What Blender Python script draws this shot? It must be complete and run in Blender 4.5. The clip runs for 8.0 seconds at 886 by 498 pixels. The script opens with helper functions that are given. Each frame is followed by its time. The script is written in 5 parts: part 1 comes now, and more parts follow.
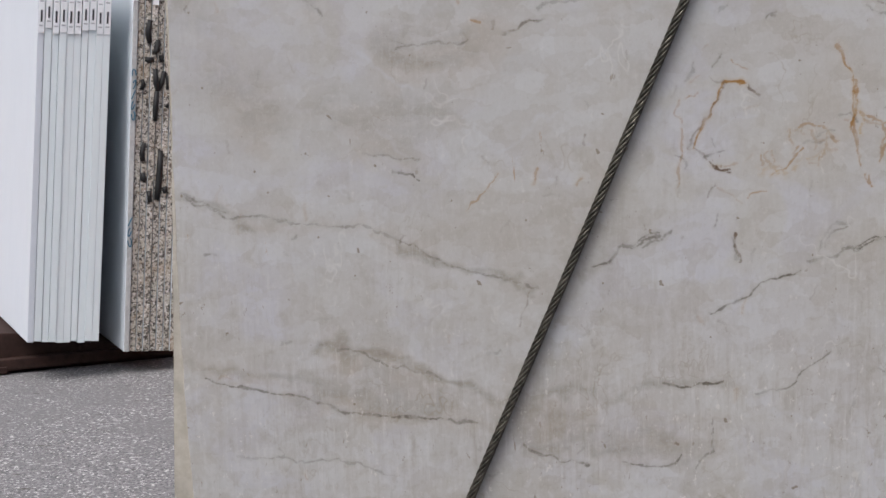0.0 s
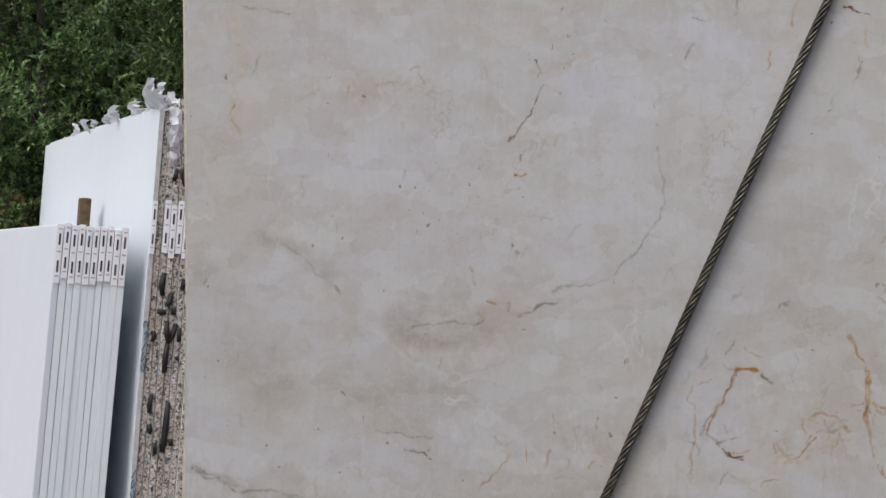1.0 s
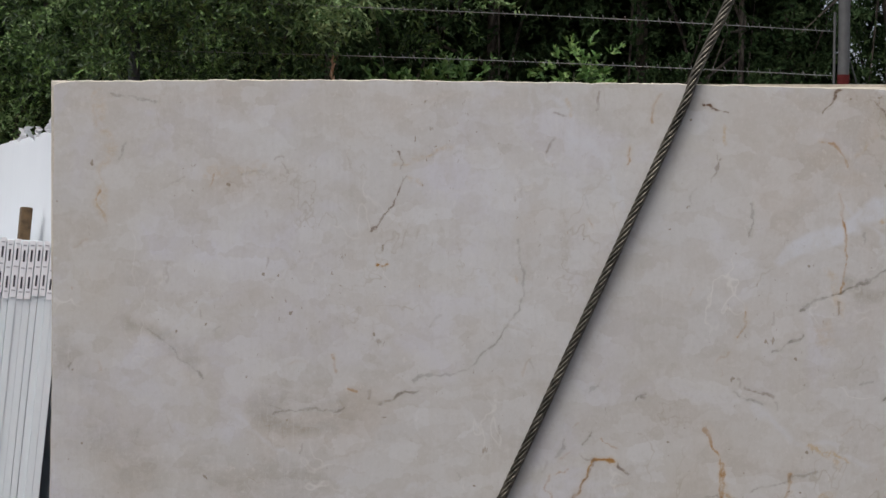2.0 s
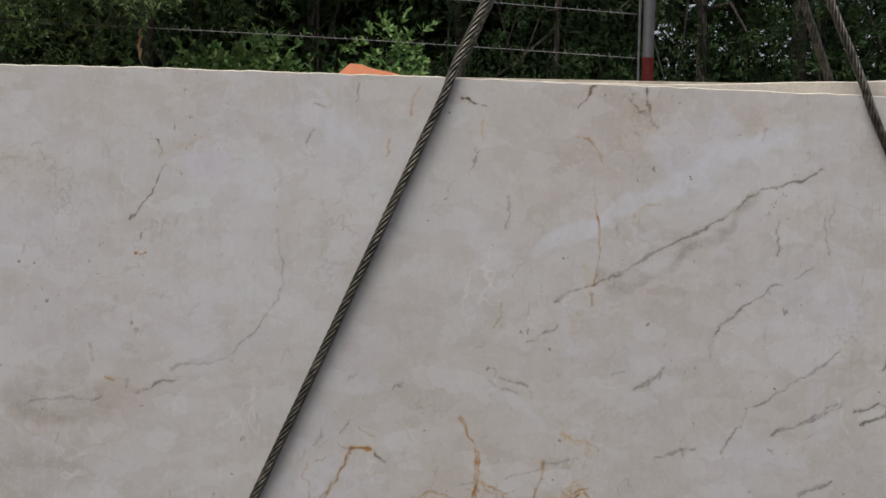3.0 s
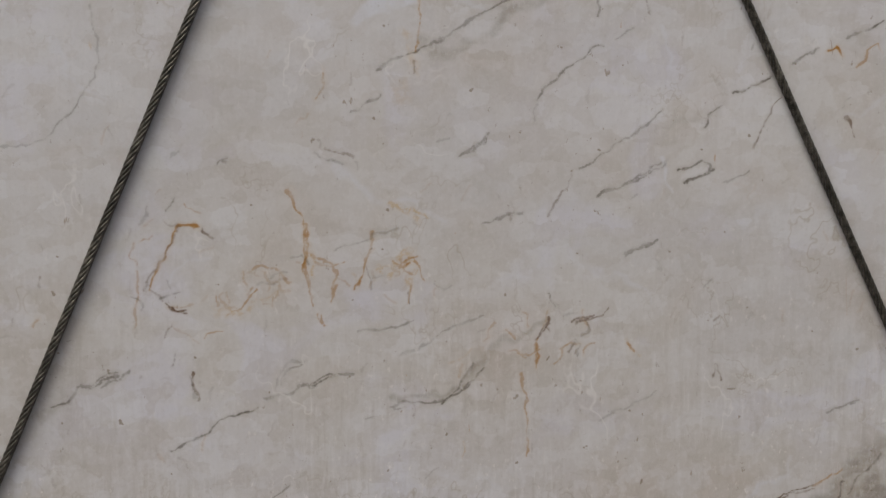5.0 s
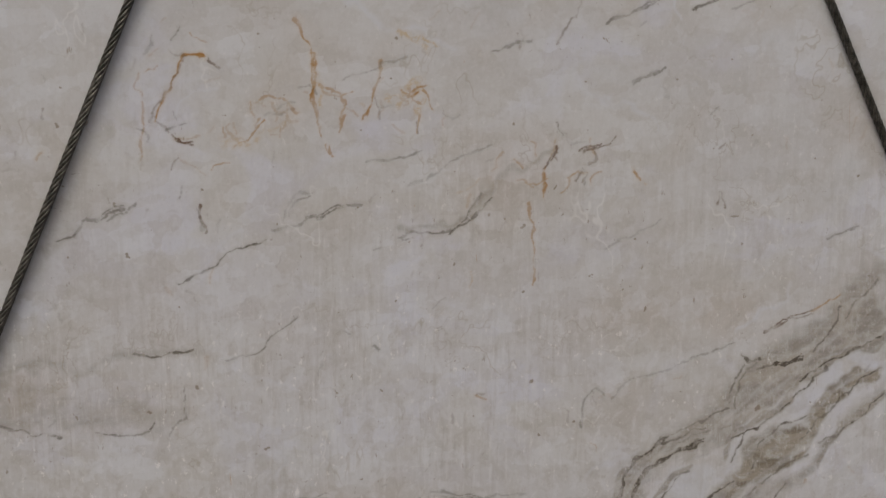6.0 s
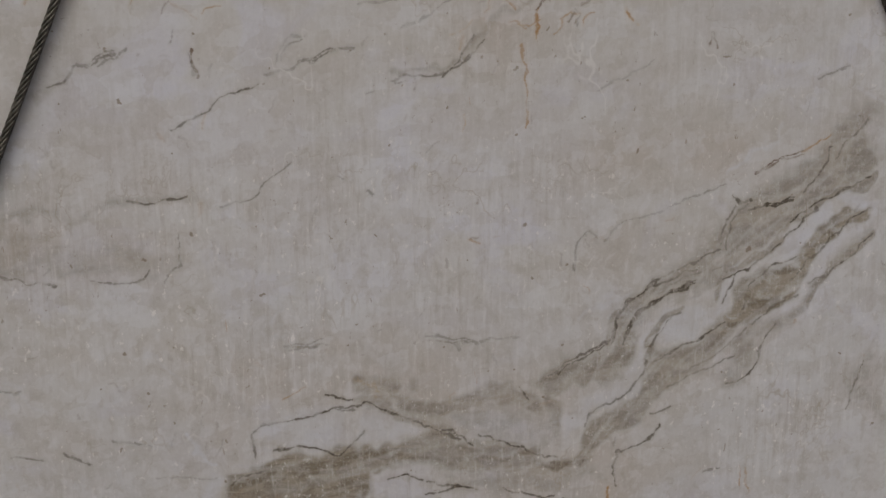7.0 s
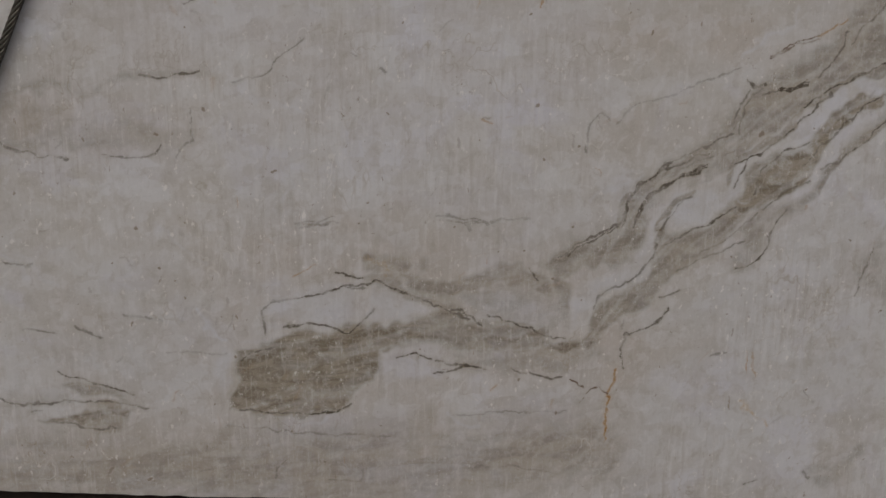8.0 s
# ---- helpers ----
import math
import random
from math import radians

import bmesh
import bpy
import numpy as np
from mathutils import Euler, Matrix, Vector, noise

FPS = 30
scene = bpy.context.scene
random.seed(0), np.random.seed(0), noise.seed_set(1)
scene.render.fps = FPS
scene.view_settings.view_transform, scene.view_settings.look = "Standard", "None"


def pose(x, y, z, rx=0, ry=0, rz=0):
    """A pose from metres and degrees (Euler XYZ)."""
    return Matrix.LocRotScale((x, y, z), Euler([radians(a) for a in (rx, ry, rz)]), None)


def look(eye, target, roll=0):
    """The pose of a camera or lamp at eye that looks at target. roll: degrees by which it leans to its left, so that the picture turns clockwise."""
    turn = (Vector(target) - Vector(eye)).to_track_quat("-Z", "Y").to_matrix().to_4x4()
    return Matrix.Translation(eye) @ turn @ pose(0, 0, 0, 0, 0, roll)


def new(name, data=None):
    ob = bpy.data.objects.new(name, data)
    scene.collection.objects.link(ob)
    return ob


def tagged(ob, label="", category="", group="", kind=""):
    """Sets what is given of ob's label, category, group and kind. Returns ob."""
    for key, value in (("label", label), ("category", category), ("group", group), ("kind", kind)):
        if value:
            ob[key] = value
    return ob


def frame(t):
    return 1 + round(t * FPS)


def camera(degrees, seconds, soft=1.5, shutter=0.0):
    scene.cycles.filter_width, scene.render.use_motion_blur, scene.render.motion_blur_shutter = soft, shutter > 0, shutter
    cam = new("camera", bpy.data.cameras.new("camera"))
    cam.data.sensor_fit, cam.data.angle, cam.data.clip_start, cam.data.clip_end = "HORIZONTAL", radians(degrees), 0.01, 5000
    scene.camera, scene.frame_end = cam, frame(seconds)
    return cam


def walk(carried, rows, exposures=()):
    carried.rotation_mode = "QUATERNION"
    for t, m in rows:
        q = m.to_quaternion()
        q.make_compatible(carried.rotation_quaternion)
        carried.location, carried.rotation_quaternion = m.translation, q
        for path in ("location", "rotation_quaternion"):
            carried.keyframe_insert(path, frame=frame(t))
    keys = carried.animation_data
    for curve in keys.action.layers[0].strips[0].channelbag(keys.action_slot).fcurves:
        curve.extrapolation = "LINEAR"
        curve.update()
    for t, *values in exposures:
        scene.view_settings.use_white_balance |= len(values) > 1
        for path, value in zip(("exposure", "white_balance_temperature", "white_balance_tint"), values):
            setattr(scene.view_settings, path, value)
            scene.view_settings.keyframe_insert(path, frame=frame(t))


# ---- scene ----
cam = camera(28.5, 8.0)
PATH = [
    (0.0, (0.594, -3.014, 1.574), (0.4490, -0.0459, 1.1625), -1.51),
    (0.5, (0.589, -3.018, 1.603), (0.4521, -0.0252, 1.4501), -0.30),
    (1.0, (0.580, -3.022, 1.628), (0.4305, -0.0255, 1.6402), 0.05),
    (1.2, (0.577, -3.025, 1.637), (0.4076, -0.0313, 1.7231), 0.27),
    (2.3, (0.852, -3.047, 1.858), (0.7986, -0.0483, 1.7939), 1.50),
    (2.5, (0.868, -3.050, 1.859), (0.8954, -0.0512, 1.7922), 1.51),
    (3.0, (0.901, -3.059, 1.857), (1.0756, -0.0655, 1.7831), 1.55),
    (3.5, (0.934, -3.062, 1.855), (1.2612, -0.0803, 1.7790), 1.03),
    (4.0, (0.951, -3.068, 1.847), (1.3384, -0.0949, 1.7368), 0.33),
    (4.5, (1.007, -3.073, 1.811), (1.3744, -0.1064, 1.5552), -0.25),
    (5.0, (0.981, -3.059, 1.746), (1.3771, -0.1068, 1.3916), -0.42),
    (5.2, (0.988, -3.057, 1.765), (1.3673, -0.1122, 1.3323), -0.58),
    (6.3, (0.745, -2.993, 1.724), (1.3522, -0.1374, 1.0337), -0.51),
    (6.5, (0.740, -3.002, 1.696), (1.3519, -0.1535, 0.9797), -0.80),
    (7.0, (0.736, -2.997, 1.694), (1.3485, -0.1884, 0.8364), -0.69),
    (7.5, (0.736, -3.004, 1.679), (1.3220, -0.2186, 0.7314), -0.35),
    (8.0, (0.733, -3.003, 1.670), (1.3150, -0.2471, 0.6385), 0.11),
]
walk(cam, [(t, look(e, g, r)) for t, e, g, r in PATH], [(0.0, 0.62, 6270, 10), (2.5, 0.42, 6500, 10), (4.5, 0.46, 6600, 10), (6.5, 0.37, 6560, 10), (8.0, 0.12, 6600, 10)])

# ---- daylight: bright hazy sky, veiled sun high over the left side of the yard ----
world = bpy.data.worlds.new("sky")
scene.world = world
world.use_nodes = True
wn = world.node_tree.nodes
sky = wn.new("ShaderNodeTexSky")
sky.sky_type, sky.sun_disc = "NISHITA", False
SUN_EL, SUN_AZ = radians(58), radians(-142)
sky.sun_elevation, sky.sun_rotation = SUN_EL, SUN_AZ
sky.air_density, sky.dust_density, sky.ozone_density = 0.6, 6.0, 0.5
wn["Background"].inputs[1].default_value = 0.15
haze = wn.new("ShaderNodeHueSaturation")
haze.inputs["Saturation"].default_value = 0.5
world.node_tree.links.new(sky.outputs[0], haze.inputs["Color"])
world.node_tree.links.new(haze.outputs[0], wn["Background"].inputs[0])
sun = new("sun", bpy.data.lights.new("sun", "SUN"))
sun.data.energy, sun.data.angle, sun.data.color = 0.22, radians(16), (1.0, 0.98, 0.95)
SUN_DIR = Vector((math.sin(SUN_AZ) * math.cos(SUN_EL), math.cos(SUN_AZ) * math.cos(SUN_EL), math.sin(SUN_EL)))
sun.matrix_world = look(SUN_DIR * 30, (0, 0, 0))


# ---- materials ----
class Mat:
    """A node material with short helpers."""

    def __init__(self, name, rough=0.6, metal=0.0, spec=0.5):
        self.m = bpy.data.materials.new(name)
        self.m.use_nodes = True
        self.t = self.m.node_tree
        self.b = self.t.nodes["Principled BSDF"]
        self.b.inputs["Roughness"].default_value = rough
        self.b.inputs["Metallic"].default_value = metal
        self.b.inputs["Specular IOR Level"].default_value = spec
        self.co = self.node("ShaderNodeTexCoord").outputs["Object"]

    def node(self, kind):
        return self.t.nodes.new(kind)

    def put(self, sock, v):
        if hasattr(v, "is_linked"):
            self.t.links.new(v, sock)
        elif isinstance(v, (tuple, list)):
            sock.default_value = (*v, 1.0)[: len(sock.default_value)]
        else:
            sock.default_value = v

    def noise(self, scale, detail=4, rough=0.55, stretch=(1, 1, 1), distort=0.0):
        mp = self.node("ShaderNodeMapping")
        self.t.links.new(self.co, mp.inputs[0])
        mp.inputs["Scale"].default_value = stretch
        n = self.node("ShaderNodeTexNoise")
        self.t.links.new(mp.outputs[0], n.inputs["Vector"])
        n.inputs["Scale"].default_value, n.inputs["Detail"].default_value = scale, detail
        n.inputs["Roughness"].default_value, n.inputs["Distortion"].default_value = rough, distort
        return n.outputs["Fac"]

    def cells(self, scale):
        n = self.node("ShaderNodeTexVoronoi")
        self.t.links.new(self.co, n.inputs["Vector"])
        n.inputs["Scale"].default_value = scale
        return n.outputs["Color"], n.outputs["Distance"]

    def ramp(self, v, lo, hi, a=0.0, b=1.0):
        n = self.node("ShaderNodeMapRange")
        n.interpolation_type = "SMOOTHSTEP"
        self.put(n.inputs["Value"], v)
        for k, w in (("From Min", lo), ("From Max", hi), ("To Min", a), ("To Max", b)):
            n.inputs[k].default_value = w
        return n.outputs["Result"]

    def math(self, op, a, b=0.0):
        n = self.node("ShaderNodeMath")
        n.operation = op
        self.put(n.inputs[0], a)
        self.put(n.inputs[1], b)
        return n.outputs[0]

    def mix(self, f, a, b, how="MIX"):
        n = self.node("ShaderNodeMix")
        n.data_type, n.blend_type = "RGBA", how
        self.put(n.inputs[0], f)
        self.put(n.inputs[6], a)
        self.put(n.inputs[7], b)
        return n.outputs[2]

    def attr(self, name):
        n = self.node("ShaderNodeAttribute")
        n.attribute_name = name
        return n.outputs["Fac"]

    def rand(self):
        return self.node("ShaderNodeObjectInfo").outputs["Random"]

    def island(self):
        return self.node("ShaderNodeNewGeometry").outputs["Random Per Island"]

    def color(self, v):
        self.put(self.b.inputs["Base Color"], v)
        return self

    def rough(self, v):
        self.put(self.b.inputs["Roughness"], v)
        return self

    def bump(self, v, strength=0.3, dist=0.002):
        n = self.node("ShaderNodeBump")
        n.inputs["Strength"].default_value, n.inputs["Distance"].default_value = strength, dist
        self.put(n.inputs["Height"], v)
        self.t.links.new(n.outputs[0], self.b.inputs["Normal"])
        return self


def plain(name, c, rough=0.6, metal=0.0, scale=30, amount=0.25, bump=0.15, spec=0.4):
    k = Mat(name, rough, metal, spec)
    n = k.noise(scale, 5)
    n2 = k.noise(scale * 0.15, 3)
    d = tuple(v * (1 - amount) for v in c)
    k.color(k.mix(k.ramp(n2, 0.3, 0.7, 0, 0.6), k.mix(k.ramp(n, 0.3, 0.7), d, c), d))
    k.bump(n, bump)
    return k.m


def stone_face():
    k = Mat("polished_quartzite", 0.42, 0, 0.3)
    big = k.noise(1.5, 3, 0.6, distort=0.5)
    mid = k.noise(5.0, 4, 0.55, (1, 1, 1.2), distort=0.7)
    blot = k.noise(15, 4, 0.6, (0.9, 1, 1.1), distort=0.5)
    fine = k.noise(34, 5, 0.65)
    c = k.mix(k.ramp(big, 0.42, 0.58), (0.490, 0.474, 0.442), (0.484, 0.479, 0.470))
    # cloudy patches: warm beige, cool grey, and small milky blots
    warm = k.math("ADD", k.math("MULTIPLY", k.attr("warm"), k.ramp(blot, 0.35, 0.62, 0.55, 1.15)), k.ramp(mid, 0.52, 0.66, 0, 0.36))
    c = k.mix(k.math("MINIMUM", warm, 1.0), c, (0.443, 0.400, 0.350))
    cool = k.math("ADD", k.math("MULTIPLY", k.attr("cool"), k.ramp(blot, 0.62, 0.38, 0.55, 1.15)), k.ramp(mid, 0.49, 0.36, 0, 0.75))
    c = k.mix(k.math("MINIMUM", cool, 1.0), c, (0.516, 0.512, 0.544))
    # crystal facets: angular cells, slightly lighter or darker than one another
    for scale, amount, seed in ((5.0, 0.22, 0.7), (12.0, 0.3, 0.7), (28.0, 0.28, 0.7)):
        bend = k.node("ShaderNodeVectorMath")
        bend.operation = "MULTIPLY_ADD"
        wob = k.node("ShaderNodeTexNoise")
        wob.inputs["Scale"].default_value, wob.inputs["Detail"].default_value = scale * 2.2, 5
        k.t.links.new(k.co, wob.inputs["Vector"])
        k.t.links.new(wob.outputs["Color"], bend.inputs[0])
        bend.inputs[1].default_value = (seed / scale,) * 3
        slant = k.node("ShaderNodeMapping")
        slant.inputs["Rotation"].default_value = (0, radians(-32), 0)
        slant.inputs["Scale"].default_value = (0.75, 1, 1.25)
        k.t.links.new(k.co, slant.inputs[0])
        k.t.links.new(slant.outputs[0], bend.inputs[2])
        cell = k.node("ShaderNodeTexVoronoi")
        cell.feature = "SMOOTH_F1"
        cell.inputs["Smoothness"].default_value, cell.inputs["Scale"].default_value = 0.05, scale
        k.t.links.new(bend.outputs[0], cell.inputs["Vector"])
        tone = k.node("ShaderNodeSeparateXYZ")
        k.t.links.new(cell.outputs["Color"], tone.inputs[0])
        c = k.mix(k.ramp(tone.outputs[0], 0.5, 0.9, 0, amount), c, (0.585, 0.592, 0.600))
        c = k.mix(k.ramp(tone.outputs[1], 0.5, 0.9, 0, amount), c, (0.408, 0.377, 0.336))
    c = k.mix(k.ramp(blot, 0.53, 0.64, 0, 0.3), c, (0.556, 0.552, 0.542))
    c = k.mix(k.ramp(blot, 0.46, 0.33, 0, 0.26), c, (0.392, 0.362, 0.318))
    mini = k.noise(40, 4, 0.6, (1.0, 1, 0.75), 0.4)
    sep = k.node("ShaderNodeSeparateXYZ")
    k.t.links.new(k.co, sep.inputs[0])
    low = k.ramp(k.math("ADD", sep.outputs[2], k.math("MULTIPLY", k.noise(2.2, 3), 0.7)), 1.0, 1.9, 1.0, 0.25)
    c = k.mix(k.math("MULTIPLY", k.ramp(mini, 0.53, 0.64, 0, 0.4), low), c, (0.590, 0.588, 0.588))
    c = k.mix(k.math("MULTIPLY", k.ramp(mini, 0.46, 0.34, 0, 0.34), low), c, (0.362, 0.325, 0.280))
    # saw and rain streaks, plainest on the lower half
    streak = k.noise(8, 4, 0.6, (9, 9, 0.9))
    scrape = k.noise(11, 4, 0.65, (12, 12, 1.3), 0.2)
    rub = k.math("MULTIPLY", k.ramp(k.noise(3.1, 3), 0.38, 0.62, 0.2, 1.0), low)
    c = k.mix(k.math("MULTIPLY", k.ramp(streak, 0.52, 0.68, 0, 0.5), rub), c, (0.600, 0.595, 0.590))
    c = k.mix(k.math("MULTIPLY", k.ramp(streak, 0.48, 0.32, 0, 0.4), rub), c, (0.355, 0.318, 0.272))
    c = k.mix(k.math("MULTIPLY", k.ramp(scrape, 0.56, 0.70, 0, 0.45), rub), c, (0.640, 0.630, 0.610))
    c = k.mix(k.math("MULTIPLY", k.ramp(scrape, 0.43, 0.30, 0, 0.4), rub), c, (0.350, 0.325, 0.282))
    torn = k.ramp(k.noise(30, 6, 0.72, distort=0.6), 0.32, 0.55, 0.5, 1.1)
    c = k.mix(k.math("MULTIPLY", k.attr("pale"), k.math("MULTIPLY", torn, k.ramp(blot, 0.36, 0.6, 0.65, 1.0))), c, (0.552, 0.568, 0.600))
    # taupe bands carry fine wavy layers of their own
    layer = k.noise(13, 5, 0.7, (1, 1, 2.6), 0.8)
    taupe = k.mix(k.ramp(layer, 0.40, 0.60), (0.185, 0.156, 0.115), (0.305, 0.266, 0.210))
    taupe = k.mix(k.ramp(k.noise(70, 4, 0.7, (1.6, 1, 0.8)), 0.55, 0.66, 0, 0.55), taupe, (0.47, 0.44, 0.395))
    taupe = k.mix(k.ramp(scrape, 0.55, 0.70, 0, 0.4), taupe, (0.50, 0.48, 0.45))
    c = k.mix(k.math("MULTIPLY", k.attr("band"), k.ramp(k.noise(34, 6, 0.75, distort=0.4), 0.30, 0.56, 0.45, 1.12)), c, taupe)
    c = k.mix(k.math("MULTIPLY", k.attr("yellow"), k.ramp(k.noise(62, 5, 0.75, distort=0.5), 0.42, 0.58, 0.12, 1.1)), c, (0.44, 0.30, 0.125))
    # thin veins, ragged and broken, with a faint stain beside them
    rag = k.math("ADD", k.math("MULTIPLY", k.math("SUBTRACT", k.noise(60, 6, 0.8), 0.5), 1.5), k.math("MULTIPLY", k.math("SUBTRACT", k.noise(170, 4, 0.7), 0.5), 0.7))
    gaps = k.ramp(k.noise(26, 4, 0.65), 0.38, 0.55, 0.42, 1.15)
    for kind, lo, stain, tint in (("rust", 0.55, (0.48, 0.36, 0.21), (0.30, 0.145, 0.028)), ("brown", 0.58, (0.38, 0.33, 0.265), (0.11, 0.06, 0.03)), ("dark", 0.60, (0.335, 0.300, 0.240), (0.085, 0.070, 0.050))):
        tent, weight = k.attr(kind), k.attr(kind + "_weight")
        c = k.mix(k.math("MULTIPLY", k.math("MULTIPLY", tent, weight), k.ramp(mini, 0.35, 0.6, 0.2, 0.62)), c, stain)
        c = k.mix(k.math("MULTIPLY", k.math("MULTIPLY", k.ramp(k.math("ADD", tent, rag), lo, lo + 0.32), weight), gaps), c, tint)
    # short dashes, pits and small pale crystals
    for scale, way, lo, tint in ((22, (1.8, 1, 0.55), 0.69, (0.22, 0.155, 0.095)), (30, (0.6, 1, 1.9), 0.70, (0.2, 0.16, 0.11)), (15, (2.6, 1, 0.5), 0.695, (0.38, 0.23, 0.11))):
        c = k.mix(k.ramp(k.noise(scale, 5, 0.68, way, 0.5), lo, lo + 0.035, 0, 0.65), c, tint)
    c = k.mix(k.ramp(k.noise(48, 2, 0.5), 0.715, 0.75, 0, 0.75), c, (0.2, 0.15, 0.1))
    flecks = k.math("MULTIPLY", k.ramp(k.noise(70, 4, 0.7, (1.2, 1, 0.7), 0.4), 0.64, 0.69, 0, 0.75), k.ramp(k.noise(3.4, 3), 0.48, 0.62, 0.1, 1.0))
    c = k.mix(flecks, c, (0.225, 0.175, 0.125))
    chips = k.math("MULTIPLY", k.ramp(k.noise(66, 4, 0.65, (1.3, 1, 0.85)), 0.605, 0.655, 0, 0.65), k.ramp(k.noise(4.2, 3), 0.43, 0.60, 0.25, 1.0))
    c = k.mix(k.math("MULTIPLY", chips, low), c, (0.72, 0.70, 0.665))
    # healed cracks: thin wandering lines that come and go
    for scale, hide, lo, thin, tint in ((4, 5, 0.55, 0.008, (0.66, 0.65, 0.62)), (6, 4, 0.56, 0.010, (0.33, 0.28, 0.21)), (9, 3, 0.57, 0.012, (0.31, 0.26, 0.195))):
        n = k.math("ABSOLUTE", k.math("SUBTRACT", k.noise(scale, 4, 0.6, (1.1, 1, 0.9), 0.3), 0.5))
        here = k.ramp(k.noise(hide, 4, 0.6), lo - 0.03, lo + 0.12, 0, 0.5)
        c = k.mix(k.math("MULTIPLY", k.ramp(n, 0.0, thin, 1, 0), here), c, tint)
    # fine crystal grain
    grain = k.noise(150, 3, 0.7, (1, 1, 0.8))
    c = k.mix(k.ramp(grain, 0.54, 0.66, 0, 0.15), c, (0.62, 0.615, 0.61))
    c = k.mix(k.ramp(grain, 0.46, 0.33, 0, 0.12), c, (0.30, 0.27, 0.235))
    k.color(c).rough(k.ramp(fine, 0.3, 0.7, 0.38, 0.52))
    k.bump(k.math("ADD", k.noise(60, 3), k.math("MULTIPLY", k.math("MULTIPLY", k.attr("dark"), k.attr("dark_weight")), -1.5)), 0.06, 0.001)
    return k.m


def stone_edge(name, a, b):
    k = Mat(name, 0.8)
    n = k.noise(40, 6, 0.7)
    c = k.mix(k.ramp(n, 0.35, 0.65), a, b)
    c = k.mix(k.ramp(k.noise(8, 4), 0.5, 0.7, 0, 0.6), c, tuple(v * 0.6 for v in a))
    k.color(c).bump(n, 0.6, 0.004)
    return k.m


def granite_edge():
    k = Mat("speckled_granite_edge", 0.75)
    cell, dist = k.cells(95)
    n = k.noise(40, 5, 0.7)
    c = k.mix(k.ramp(k.noise(75, 4, 0.7), 0.43, 0.54), (0.05, 0.043, 0.036), (0.47, 0.43, 0.37))
    c = k.mix(k.ramp(k.noise(55, 4, 0.7), 0.56, 0.63, 0, 0.8), c, (0.25, 0.17, 0.1))
    c = k.mix(k.ramp(k.noise(110, 3, 0.6), 0.55, 0.63), c, (0.68, 0.66, 0.62))
    c = k.mix(k.ramp(k.noise(7, 3, 0.6), 0.5, 0.72, 0, 0.35), c, (0.36, 0.25, 0.15))
    k.color(c).bump(n, 0.7, 0.004)
    return k.m


def white_quartz(name, c, spec=0.35):
    k = Mat(name, 0.25, 0, spec)
    n = k.noise(3, 4)
    s = k.noise(6, 4, 0.6, (6, 6, 0.5))
    d = tuple(v * 0.965 for v in c)
    k.color(k.mix(k.ramp(s, 0.35, 0.7, 0, 0.7), c, d)).rough(k.ramp(n, 0.3, 0.7, 0.5, 0.6))
    k.bump(k.noise(200, 2), 0.05, 0.001)
    return k.m


def asphalt():
    k = Mat("worn_asphalt", 0.85)
    n = k.noise(90, 5, 0.7)
    c = k.mix(k.ramp(n, 0.35, 0.65), (0.075, 0.073, 0.077), (0.26, 0.253, 0.26))
    c = k.mix(k.ramp(k.noise(62, 3, 0.55), 0.585, 0.64), c, (0.5, 0.49, 0.48))
    c = k.mix(k.ramp(k.noise(1.6, 5, 0.65), 0.42, 0.62, 0, 0.55), c, (0.15, 0.147, 0.15))
    c = k.mix(k.ramp(k.noise(9, 3, 0.6, (1, 4, 1)), 0.655, 0.69, 0, 0.8), c, (0.06, 0.05, 0.04))
    far = k.node("ShaderNodeSeparateXYZ")
    k.t.links.new(k.co, far.inputs[0])
    edge = k.math("ADD", far.outputs[1], k.math("MULTIPLY", k.noise(0.8, 4), 2.0))
    soil = k.mix(k.ramp(k.noise(14, 5), 0.35, 0.65), (0.33, 0.22, 0.11), (0.16, 0.12, 0.06))
    c = k.mix(k.ramp(edge, 7.6, 8.4), c, soil)
    k.color(c).bump(n, 0.5, 0.006)
    return k.m


def leaf_mat(name, a, b, spec=0.4, rough=0.5):
    k = Mat(name, rough, 0, spec)
    i = k.island()
    k.color(k.mix(k.math("POWER", i, 1.7), a, b))
    k.b.inputs["Transmission Weight"].default_value = 0.0
    k.b.inputs["Subsurface Weight"].default_value = 0.0
    return k.m


def bark():
    k = Mat("bark", 0.9)
    n = k.noise(14, 6, 0.7, (3, 3, 0.6))
    k.color(k.mix(k.ramp(n, 0.35, 0.65), (0.02, 0.016, 0.012), (0.095, 0.08, 0.065))).bump(n, 0.9, 0.02)
    return k.m


FACE = stone_face()
# sawn stone twice: EDGE paler with sun on the top rims painted in, BACK darker
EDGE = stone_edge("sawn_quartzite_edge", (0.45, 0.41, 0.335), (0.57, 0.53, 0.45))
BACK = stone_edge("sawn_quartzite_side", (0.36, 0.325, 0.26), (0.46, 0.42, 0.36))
ROPE = plain("greasy_wire_rope", (0.17, 0.155, 0.125), 0.36, 0.6, 90, 0.8, 0.15, 0.5)
ROPE_CORE = plain("rope_core", (0.02, 0.018, 0.015), 0.8)
WHITE = white_quartz("white_quartz_face", (0.58, 0.61, 0.66))
WHITE_EDGE = white_quartz("white_quartz_edge", (0.68, 0.735, 0.755))
WHITE_TALL = white_quartz("white_polished_face", (0.6, 0.64, 0.685), 0.12)
DUSTY = stone_edge("dusty_quartzite_margin", (0.46, 0.43, 0.37), (0.55, 0.52, 0.465))
